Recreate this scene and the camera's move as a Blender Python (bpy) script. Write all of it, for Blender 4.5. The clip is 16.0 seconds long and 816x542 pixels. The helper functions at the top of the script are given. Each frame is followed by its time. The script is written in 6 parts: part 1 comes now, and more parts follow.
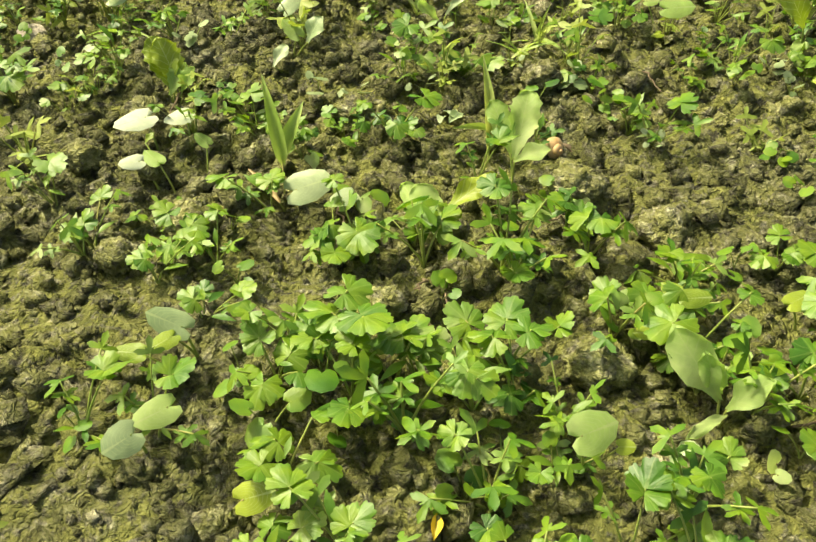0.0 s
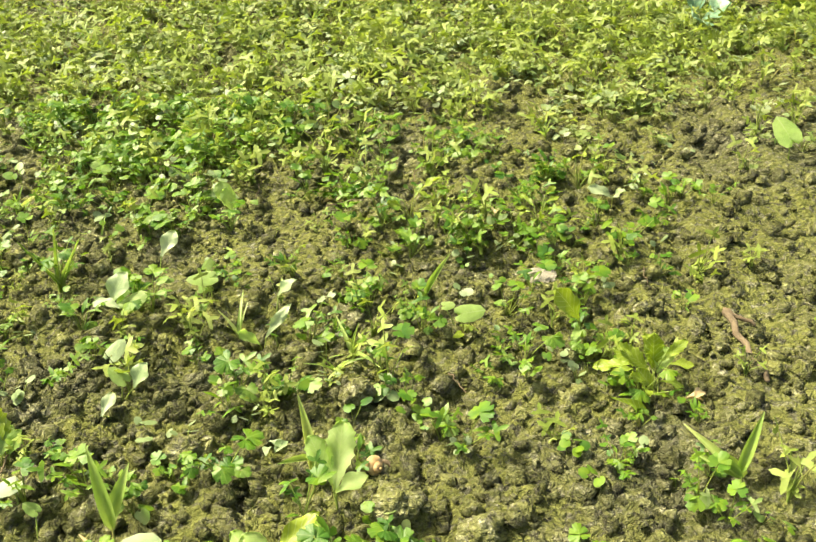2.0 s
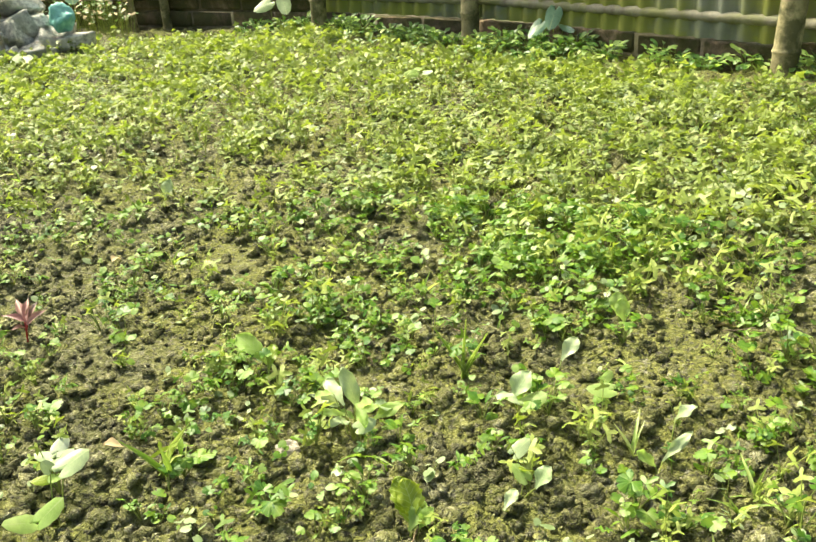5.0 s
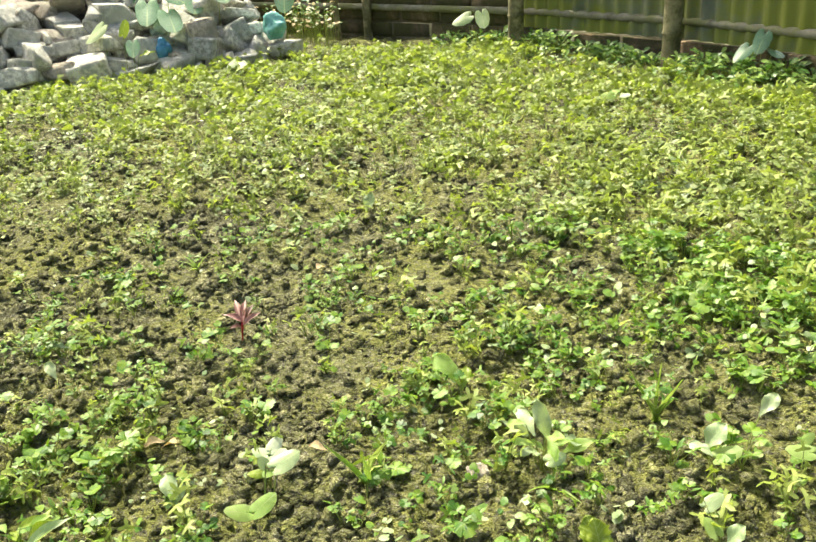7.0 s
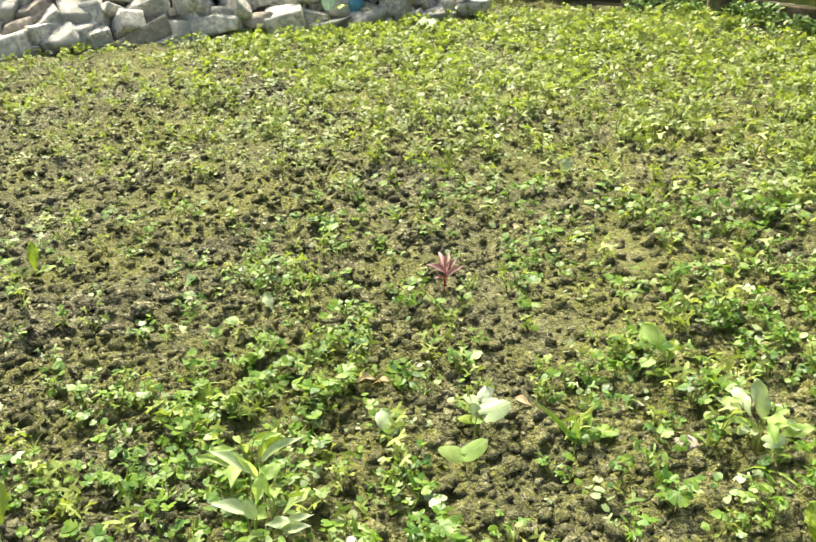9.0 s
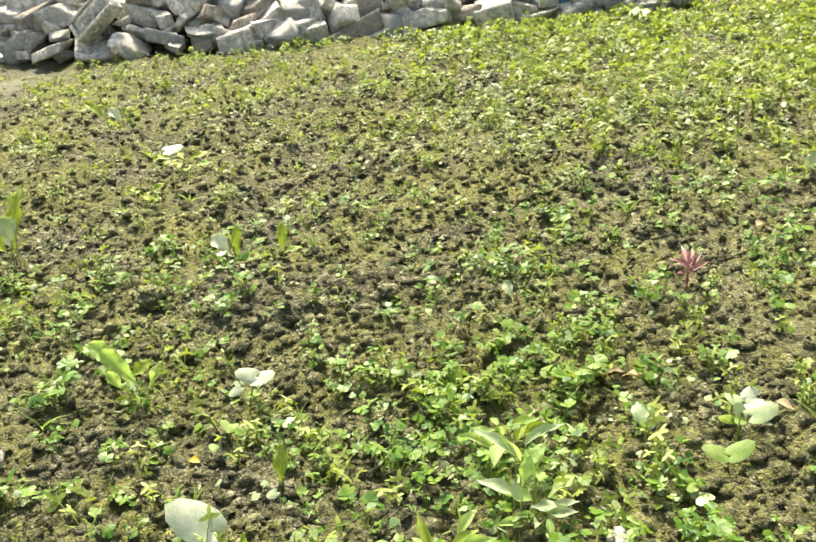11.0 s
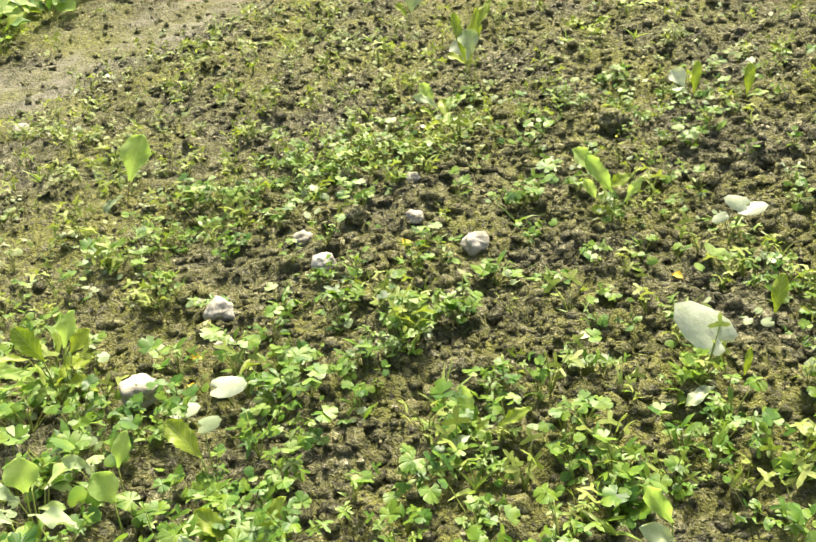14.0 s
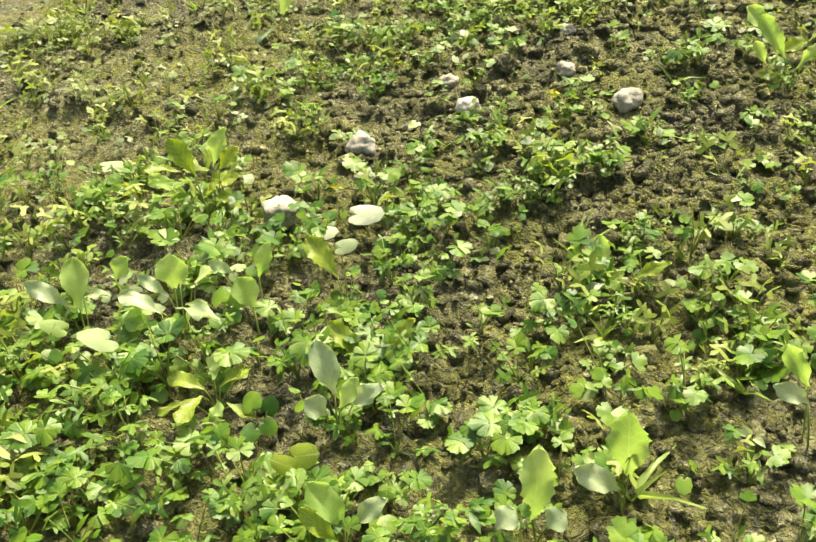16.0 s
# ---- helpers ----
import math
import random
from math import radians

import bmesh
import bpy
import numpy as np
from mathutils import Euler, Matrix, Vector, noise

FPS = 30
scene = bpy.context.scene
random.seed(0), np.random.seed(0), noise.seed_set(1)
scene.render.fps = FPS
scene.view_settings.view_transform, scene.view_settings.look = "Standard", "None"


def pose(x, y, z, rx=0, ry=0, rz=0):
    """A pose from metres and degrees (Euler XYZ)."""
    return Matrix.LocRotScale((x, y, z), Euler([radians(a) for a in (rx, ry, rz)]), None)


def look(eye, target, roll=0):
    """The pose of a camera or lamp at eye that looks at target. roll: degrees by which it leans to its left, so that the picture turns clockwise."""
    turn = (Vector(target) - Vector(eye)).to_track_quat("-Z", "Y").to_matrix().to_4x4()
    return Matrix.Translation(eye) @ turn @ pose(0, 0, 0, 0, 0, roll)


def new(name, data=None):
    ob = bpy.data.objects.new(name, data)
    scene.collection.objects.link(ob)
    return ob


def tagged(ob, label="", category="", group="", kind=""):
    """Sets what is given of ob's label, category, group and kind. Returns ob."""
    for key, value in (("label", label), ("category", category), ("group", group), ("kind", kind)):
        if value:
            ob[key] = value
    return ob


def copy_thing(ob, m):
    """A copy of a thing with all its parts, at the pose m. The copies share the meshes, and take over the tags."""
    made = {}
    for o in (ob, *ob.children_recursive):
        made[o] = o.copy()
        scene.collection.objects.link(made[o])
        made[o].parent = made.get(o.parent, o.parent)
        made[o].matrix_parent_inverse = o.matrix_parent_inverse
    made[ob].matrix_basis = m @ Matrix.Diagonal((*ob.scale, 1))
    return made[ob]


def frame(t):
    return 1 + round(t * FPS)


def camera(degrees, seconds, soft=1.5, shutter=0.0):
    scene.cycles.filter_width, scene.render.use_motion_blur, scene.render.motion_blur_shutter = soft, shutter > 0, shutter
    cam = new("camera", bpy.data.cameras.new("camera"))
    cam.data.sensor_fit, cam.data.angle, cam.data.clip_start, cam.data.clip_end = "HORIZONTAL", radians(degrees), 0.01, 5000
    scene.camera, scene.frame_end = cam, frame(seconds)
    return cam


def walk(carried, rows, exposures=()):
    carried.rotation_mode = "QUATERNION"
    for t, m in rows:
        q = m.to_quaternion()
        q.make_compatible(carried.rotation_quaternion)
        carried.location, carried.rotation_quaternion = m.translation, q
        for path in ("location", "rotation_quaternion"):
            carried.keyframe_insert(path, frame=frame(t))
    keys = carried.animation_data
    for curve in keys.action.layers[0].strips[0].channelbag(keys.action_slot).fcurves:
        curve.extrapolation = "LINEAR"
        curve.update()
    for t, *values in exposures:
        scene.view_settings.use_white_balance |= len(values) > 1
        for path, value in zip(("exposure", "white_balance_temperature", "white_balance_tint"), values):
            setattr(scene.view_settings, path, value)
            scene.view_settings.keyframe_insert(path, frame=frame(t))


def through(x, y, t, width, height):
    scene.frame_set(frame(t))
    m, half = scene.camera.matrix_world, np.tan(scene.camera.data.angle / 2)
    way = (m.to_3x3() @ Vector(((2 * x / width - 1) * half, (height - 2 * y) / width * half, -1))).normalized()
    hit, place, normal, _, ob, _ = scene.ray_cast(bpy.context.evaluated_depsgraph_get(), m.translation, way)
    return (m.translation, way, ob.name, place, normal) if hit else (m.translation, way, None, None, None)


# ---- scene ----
EXPOSURE = 1.54
cam = camera(50.1, 16.0, soft=1.5)
PATH = [
    (0, (0.04, 0.005, 0.397), (-0.023, 1.448, -0.985), -0.9),
    (0.5, (0.052, 0.007, 0.432), (0.139, 1.553, -0.834), -0.5),
    (1, (0.065, 0.01, 0.46), (0.252, 1.631, -0.695), -0.9),
    (1.5, (0.075, 0.01, 0.486), (0.321, 1.688, -0.574), -1.3),
    (2, (0.081, 0.013, 0.5), (0.337, 1.728, -0.498), -1.6),
    (2.5, (0.07, 0.017, 0.506), (0.303, 1.754, -0.457), -1.7),
    (3, (0.061, 0.02, 0.507), (0.198, 1.787, -0.418), -2.2),
    (3.5, (0.045, 0.021, 0.517), (0.055, 1.814, -0.369), -2.3),
    (4, (0.024, 0.018, 0.521), (-0.105, 1.823, -0.33), -2.4),
    (4.5, (0.0, 0.014, 0.527), (-0.283, 1.816, -0.293), -2.9),
    (5, (-0.015, 0.005, 0.535), (-0.457, 1.789, -0.253), -3.5),
    (5.2, (-0.02, 0.003, 0.537), (-0.516, 1.778, -0.24), -3.8),
    (7.3, (-0.051, -0.039, 0.586), (-0.902, 1.6, -0.182), -3.2),
    (7.5, (-0.058, -0.044, 0.583), (-0.943, 1.572, -0.195), -3.1),
    (8, (-0.076, -0.056, 0.576), (-1.038, 1.505, -0.222), -2.8),
    (8.5, (-0.095, -0.068, 0.577), (-1.112, 1.452, -0.232), -2.4),
    (8.7, (-0.102, -0.078, 0.58), (-1.143, 1.423, -0.234), -2.3),
    (10.8, (-0.164, -0.154, 0.589), (-1.509, 1.093, -0.207), -4.8),
    (11, (-0.177, -0.165, 0.586), (-1.553, 1.042, -0.22), -5.0),
    (11.5, (-0.21, -0.215, 0.574), (-1.668, 0.864, -0.269), -5.0),
    (12, (-0.225, -0.254, 0.569), (-1.74, 0.715, -0.305), -5.4),
    (12.5, (-0.23, -0.266, 0.559), (-1.78, 0.619, -0.345), -5.8),
    (13, (-0.237, -0.287, 0.554), (-1.826, 0.483, -0.385), -5.9),
    (13.5, (-0.251, -0.313, 0.539), (-1.884, 0.314, -0.43), -6.1),
    (14, (-0.262, -0.341, 0.53), (-1.924, 0.163, -0.461), -6.4),
    (14.5, (-0.264, -0.363, 0.527), (-1.948, -0.019, -0.495), -6.6),
    (15, (-0.259, -0.375, 0.517), (-1.936, -0.195, -0.559), -6.5),
    (15.5, (-0.254, -0.374, 0.507), (-1.898, -0.28, -0.629), -6.4),
    (16, (-0.25, -0.361, 0.499), (-1.842, -0.192, -0.699), -6.6),
]
AUTO = [(0.0, -0.34, 7900, -1.0), (1.5, -0.14, 7750, -1.0), (3.5, 0.01, 7500, -2.0), (5.0, 0.07, 7200, 1.0), (8.0, 0.07, 6950, 5.0), (12.0, 0.05, 6800, 11.0), (14.5, -0.05, 7100, 9.0), (16.0, -0.18, 7400, 6.0)]
walk(cam, [(t, look(eye, target, roll)) for t, eye, target, roll in PATH], [(t, EXPOSURE + e, kelvin, tint) for t, e, kelvin, tint in AUTO])

# ---------------------------------------------------------------- light
world = bpy.data.worlds.new("sky")
scene.world = world
world.use_nodes = True
wn = world.node_tree
sky = wn.nodes.new("ShaderNodeTexSky")
sky.sky_type, sky.sun_disc = "NISHITA", False
SUN_ELEV, SUN_AZ = 55.0, -58.0          # azimuth from +y towards +x
sky.sun_elevation, sky.sun_rotation = radians(SUN_ELEV), radians(SUN_AZ)
sky.dust_density, sky.air_density, sky.ozone_density = 7.0, 1.0, 0.4
wn.nodes["Background"].inputs["Strength"].default_value = 0.105
wn.links.new(sky.outputs[0], wn.nodes["Background"].inputs["Color"])
sun = new("sun", bpy.data.lights.new("sun", "SUN"))
sun.data.energy, sun.data.angle, sun.data.color = 3.15, radians(6.0), (1.0, 0.95, 0.82)
toward = Vector((math.sin(radians(SUN_AZ)) * math.cos(radians(SUN_ELEV)), math.cos(radians(SUN_AZ)) * math.cos(radians(SUN_ELEV)), math.sin(radians(SUN_ELEV))))
sun.matrix_world = look(toward * 20, (0, 0, 0))

# ---------------------------------------------------------------- materials
def material(name):
    m = bpy.data.materials.new(name)
    m.use_nodes = True
    return m, m.node_tree.nodes, m.node_tree.links, m.node_tree.nodes["Principled BSDF"]


def ramp(nodes, links, fac, stops):
    r = nodes.new("ShaderNodeValToRGB")
    while len(r.color_ramp.elements) < len(stops):
        r.color_ramp.elements.new(0.5)
    for e, (p, c) in zip(r.color_ramp.elements, stops):
        e.position, e.color = p, (*c, 1)
    links.new(fac, r.inputs["Fac"])
    return r.outputs["Color"]


def noise_tex(nodes, links, scale, detail=4.0, rough=0.6, coord=None):
    n = nodes.new("ShaderNodeTexNoise")
    n.inputs["Scale"].default_value, n.inputs["Detail"].default_value, n.inputs["Roughness"].default_value = scale, detail, rough
    links.new(coord, n.inputs["Vector"])
    return n.outputs["Fac"]


def mix(nodes, links, fac, a, b, kind="MIX"):
    n = nodes.new("ShaderNodeMix")
    n.data_type, n.blend_type = "RGBA", kind
    for value, socket in ((fac, n.inputs["Factor"]), (a, n.inputs[6]), (b, n.inputs[7])):
        if isinstance(value, (int, float)):
            socket.default_value = value
        elif isinstance(value, tuple):
            socket.default_value = (*value, 1)
        else:
            links.new(value, socket)
    return n.outputs[2]


def bump(nodes, links, height, strength, distance, bsdf):
    b = nodes.new("ShaderNodeBump")
    b.inputs["Strength"].default_value, b.inputs["Distance"].default_value = strength, distance
    links.new(height, b.inputs["Height"])
    links.new(b.outputs[0], bsdf.inputs["Normal"])


def leaf_material(name, stops, rough=0.42, through=0.35, patch=None, veins=False, gloss=0.45):
    """Leaf skin: colour by leaf, veins and blotches, light passing through."""
    m, n, l, p = material(name)
    geo = n.new("ShaderNodeNewGeometry")
    tex = n.new("ShaderNodeTexCoord")
    info = n.new("ShaderNodeObjectInfo")
    add = n.new("ShaderNodeMath")
    add.operation = "MULTIPLY_ADD"
    l.new(info.outputs["Random"], add.inputs[0])
    add.inputs[1].default_value = 7.31
    l.new(geo.outputs["Random Per Island"], add.inputs[2])
    frac = n.new("ShaderNodeMath")
    frac.operation = "FRACT"
    l.new(add.outputs[0], frac.inputs[0])
    clump = n.new("ShaderNodeMath")
    clump.operation = "MULTIPLY_ADD"
    l.new(noise_tex(n, l, 26.0, 2.0, 0.5, geo.outputs["Position"]), clump.inputs[0])
    clump.inputs[1].default_value, clump.inputs[2].default_value = 1.5, -0.47
    both = n.new("ShaderNodeMath")
    both.operation = "MULTIPLY_ADD"
    l.new(frac.outputs[0], both.inputs[0])
    both.inputs[1].default_value = 0.45
    l.new(clump.outputs[0], both.inputs[2])
    colour = ramp(n, l, both.outputs[0], stops)
    blotch = noise_tex(n, l, 90.0, 3.0, 0.6, geo.outputs["Position"])
    colour = mix(n, l, 0.35, colour, ramp(n, l, blotch, [(0.3, (0.45, 0.5, 0.4)), (0.7, (1.25, 1.2, 1.1))]), "MULTIPLY")
    if veins:
        uv = n.new("ShaderNodeSeparateXYZ")
        l.new(tex.outputs["UV"], uv.inputs[0])
        def node(kind, a, b, c=None):
            k = n.new("ShaderNodeMath")
            k.operation = kind
            for i, value in enumerate((a, b, c)):
                if value is None:
                    continue
                if isinstance(value, (int, float)):
                    k.inputs[i].default_value = value
                else:
                    l.new(value, k.inputs[i])
            return k.outputs[0]
        side = node("ABSOLUTE", node("SUBTRACT", uv.outputs[1], 0.5), 0.0)
        if veins == "fan":
            lobe = node("ABSOLUTE", node("SUBTRACT", side, 0.28), 0.0)
            line = node("LESS_THAN", node("MULTIPLY", node("MINIMUM", side, lobe), node("ADD", uv.outputs[0], 0.05)), 0.010)
            colour = mix(n, l, node("MULTIPLY", node("MULTIPLY", line, node("GREATER_THAN", uv.outputs[0], 0.001)), 0.13), colour, (0.46, 0.54, 0.22))
        if veins is True:
            ribs = node("SINE", node("MULTIPLY", node("SUBTRACT", uv.outputs[0], node("MULTIPLY", side, 0.55)), 44.0), 0.0)
            line = node("MAXIMUM", node("MULTIPLY", node("GREATER_THAN", ribs, 0.9), 0.55), node("LESS_THAN", side, 0.012))
            colour = mix(n, l, node("MULTIPLY", line, 0.5), colour, (0.52, 0.60, 0.30))
    if patch:
        big = noise_tex(n, l, 2.6, 2.0, 0.5, geo.outputs["Position"])
        colour = mix(n, l, ramp(n, l, big, [(0.42, (0, 0, 0)), (0.62, (0.6, 0.6, 0.6))]), colour, patch, "MULTIPLY")
    l.new(colour, p.inputs["Base Color"])
    p.inputs["Roughness"].default_value = rough
    p.inputs["Specular IOR Level"].default_value = gloss
    bump(n, l, noise_tex(n, l, 260.0, 2.0, 0.5, geo.outputs["Position"]), 0.25, 0.002, p)
    t = n.new("ShaderNodeBsdfTranslucent")
    l.new(mix(n, l, 1.0, colour, (1.06, 1.08, 0.62), "MULTIPLY"), t.inputs["Color"])
    s = n.new("ShaderNodeMixShader")
    s.inputs[0].default_value = through
    l.new(p.outputs[0], s.inputs[1])
    l.new(t.outputs[0], s.inputs[2])
    l.new(s.outputs[0], n["Material Output"].inputs["Surface"])
    return m


def soil_material(name, moss=True, pieces=False):
    m, n, l, p = material(name)
    geo = n.new("ShaderNodeNewGeometry")
    pos = geo.outputs["Position"]
    base = ramp(n, l, noise_tex(n, l, 105.0, 7.0, 0.72, pos), [(0.32, (0.07, 0.069, 0.046)), (0.45, (0.17, 0.168, 0.118)), (0.55, (0.30, 0.297, 0.222)), (0.68, (0.56, 0.55, 0.44))])
    base = mix(n, l, 0.8, base, ramp(n, l, noise_tex(n, l, 17.0, 4.0, 0.6, pos), [(0.3, (0.62, 0.60, 0.56)), (0.7, (1.3, 1.28, 1.2))]), "MULTIPLY")
    fine = ramp(n, l, noise_tex(n, l, 330.0, 3.0, 0.7, pos), [(0.37, (0.6, 0.6, 0.59)), (0.63, (1.4, 1.4, 1.38))])
    base = mix(n, l, 0.8, base, fine, "MULTIPLY")
    # crumbs and chips: each its own tone; shade of the gaps painted in between
    shake = n.new("ShaderNodeTexNoise")
    shake.inputs["Scale"].default_value, shake.inputs["Detail"].default_value = 70.0, 3.0
    l.new(pos, shake.inputs["Vector"])
    warp = n.new("ShaderNodeVectorMath")
    warp.operation = "MULTIPLY_ADD"
    l.new(shake.outputs["Color"], warp.inputs[0])
    warp.inputs[1].default_value = (0.034, 0.034, 0.034)
    l.new(pos, warp.inputs[2])
    relief = noise_tex(n, l, 260.0, 6.0, 0.75, pos)
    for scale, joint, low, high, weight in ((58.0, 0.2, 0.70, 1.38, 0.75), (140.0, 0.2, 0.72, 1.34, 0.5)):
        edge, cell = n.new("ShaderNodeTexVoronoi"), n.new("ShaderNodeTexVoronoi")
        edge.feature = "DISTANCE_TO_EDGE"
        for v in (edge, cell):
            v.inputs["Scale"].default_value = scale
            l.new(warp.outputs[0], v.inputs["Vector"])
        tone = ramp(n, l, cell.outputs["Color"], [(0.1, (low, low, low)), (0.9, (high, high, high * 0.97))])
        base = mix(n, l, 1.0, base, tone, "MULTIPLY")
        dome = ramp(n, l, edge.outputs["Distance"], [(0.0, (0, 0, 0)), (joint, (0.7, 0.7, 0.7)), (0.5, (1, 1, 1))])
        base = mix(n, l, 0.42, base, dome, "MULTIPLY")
        add = n.new("ShaderNodeMath")
        add.operation = "MULTIPLY_ADD"
        l.new(dome, add.inputs[0])
        add.inputs[1].default_value = weight
        l.new(relief, add.inputs[2])
        relief = add.outputs[0]
    if moss:
        side = n.new("ShaderNodeMapRange")
        xyz = n.new("ShaderNodeSeparateXYZ")
        l.new(pos, xyz.inputs[0])
        l.new(xyz.outputs[0], side.inputs["Value"])
        for k, value in zip(("From Min", "From Max", "To Min", "To Max"), (-1.1, 0.1, 0.0, 0.10)):
            side.inputs[k].default_value = value
        mossy = n.new("ShaderNodeMath")
        l.new(noise_tex(n, l, 3.1, 5.0, 0.62, pos), mossy.inputs[0])
        l.new(side.outputs[0], mossy.inputs[1])
        where = ramp(n, l, mossy.outputs[0], [(0.38, (0.15, 0.15, 0.15)), (0.58, (0.92, 0.92, 0.92))])
        speck = ramp(n, l, noise_tex(n, l, 120.0, 4.0, 0.65, pos), [(0.37, (0, 0, 0)), (0.50, (1, 1, 1))])
        green = ramp(n, l, noise_tex(n, l, 150.0, 4.0, 0.6, pos), [(0.3, (0.10, 0.112, 0.022)), (0.7, (0.33, 0.345, 0.095))])
        base = mix(n, l, mix(n, l, 1.0, mix(n, l, 1.0, where, speck, "MULTIPLY"), (0.6, 0.6, 0.6) if pieces else (0.95, 0.95, 0.95), "MULTIPLY"), base, green)
    if moss and not pieces:
        spot = n.new("ShaderNodeSeparateXYZ")
        l.new(pos, spot.inputs[0])
        def calc(kind, a, b):
            k = n.new("ShaderNodeMath")
            k.operation = kind
            for i, value in enumerate((a, b)):
                if isinstance(value, (int, float)):
                    k.inputs[i].default_value = value
                else:
                    l.new(value, k.inputs[i])
            return k.outputs[0]
        # the trodden path, with a ragged edge
        across = calc("ABSOLUTE", calc("ADD", calc("ADD", calc("MULTIPLY", spot.outputs[0], 0.735), calc("MULTIPLY", spot.outputs[1], 0.678)), 2.190), 0.0)
        across = calc("ADD", across, calc("MULTIPLY", calc("SUBTRACT", noise_tex(n, l, 7.0, 4.0, 0.6, pos), 0.5), 0.5))
        patchy = ramp(n, l, noise_tex(n, l, 9.0, 5.0, 0.7, pos), [(0.42, (0.15, 0.15, 0.15)), (0.58, (1, 1, 1))])
        trod = ramp(n, l, across, [(0.06, (0.65, 0.65, 0.65)), (0.24, (0, 0, 0))])
        dust = ramp(n, l, noise_tex(n, l, 45.0, 6.0, 0.7, pos), [(0.3, (0.19, 0.185, 0.14)), (0.7, (0.42, 0.41, 0.33))])
        base = mix(n, l, mix(n, l, 1.0, trod, patchy, "MULTIPLY"), base, dust)
    if pieces:
        base = mix(n, l, 1.0, base, ramp(n, l, geo.outputs["Random Per Island"], [(0.0, (0.66, 0.66, 0.65)), (0.6, (1.0, 1.0, 0.97)), (1.0, (1.45, 1.44, 1.38))]), "MULTIPLY")
    l.new(base, p.inputs["Base Color"])
    p.inputs["Roughness"].default_value = 0.95
    p.inputs["Specular IOR Level"].default_value = 0.2
    bump(n, l, relief, 1.0, 0.005 if pieces else 0.0065, p)
    return m


def rough_material(name, dark, light, scale, stain=None, stain_scale=6.0, roughness=0.9, relief=0.004, spread=0.12, low=0.3, high=0.68, cover=0.0):
    """Stone, brick, bamboo and the like: two colours mottled, with stains of a third, each piece a little apart."""
    m, n, l, p = material(name)
    geo = n.new("ShaderNodeNewGeometry")
    info = n.new("ShaderNodeObjectInfo")
    tex = n.new("ShaderNodeTexCoord")
    shift = n.new("ShaderNodeVectorMath")
    shift.operation = "MULTIPLY_ADD"
    l.new(info.outputs["Random"], shift.inputs[0])
    shift.inputs[1].default_value = (7.0, 11.0, 5.0)
    l.new(tex.outputs["Object"], shift.inputs[2])
    pos = shift.outputs[0]
    colour = ramp(n, l, noise_tex(n, l, scale, 7.0, 0.65, pos), [(low, dark), (high, light)])
    colour = mix(n, l, 1.0, colour, ramp(n, l, info.outputs["Random"], [(0.0, (1 - spread,) * 3), (1.0, (1 + spread, 1 + spread * 0.8, 1 + spread * 0.5))]), "MULTIPLY")
    if stain:
        colour = mix(n, l, ramp(n, l, noise_tex(n, l, stain_scale, 5.0, 0.65, geo.outputs["Position"]), [(0.44 - cover, (0, 0, 0)), (0.6 - cover, (0.85, 0.85, 0.85))]), colour, stain)
    l.new(colour, p.inputs["Base Color"])
    p.inputs["Roughness"].default_value = roughness
    p.inputs["Specular IOR Level"].default_value = 0.3
    bump(n, l, noise_tex(n, l, scale * 5, 6.0, 0.7, pos), 0.7, relief, p)
    return m


GREEN = leaf_material("young_leaf", [(0.0, (0.032, 0.10, 0.012)), (0.2, (0.062, 0.17, 0.018)), (0.4, (0.115, 0.24, 0.02)), (0.55, (0.19, 0.305, 0.022)), (0.7, (0.13, 0.26, 0.03)), (0.85, (0.21, 0.32, 0.075)), (1.0, (0.36, 0.435, 0.20))], 0.45, 0.38, patch=(0.95, 0.98, 0.75), veins="fan", gloss=0.5)
# paler, greyer green: far haze is put into these leaves' colour
PALE_HAZE = leaf_material("pale_hazed_leaf", [(0.0, (0.065, 0.12, 0.03)), (0.25, (0.14, 0.215, 0.055)), (0.45, (0.235, 0.31, 0.085)), (0.6, (0.285, 0.35, 0.12)), (0.8, (0.33, 0.385, 0.20)), (1.0, (0.42, 0.46, 0.32))], 0.55, 0.36, gloss=0.35)
# lime greyed with the same haze in its colour
FEATHER = leaf_material("feathery_leaf", [(0.0, (0.205, 0.295, 0.045)), (0.5, (0.295, 0.375, 0.075)), (1.0, (0.39, 0.45, 0.15))], 0.5, 0.4)
BROAD = leaf_material("broad_leaf", [(0.0, (0.28, 0.46, 0.11)), (0.5, (0.42, 0.59, 0.19)), (1.0, (0.56, 0.68, 0.32))], 0.5, 0.6, veins=True, gloss=0.3)
WEED = leaf_material("dark_weed_leaf", [(0.0, (0.045, 0.12, 0.022)), (0.5, (0.10, 0.205, 0.04)), (1.0, (0.22, 0.34, 0.08))], 0.42, 0.3)
SPROUT = leaf_material("grey_green_leaf", [(0.0, (0.17, 0.26, 0.09)), (0.6, (0.27, 0.35, 0.175)), (1.0, (0.40, 0.46, 0.30))], 0.45, 0.3)
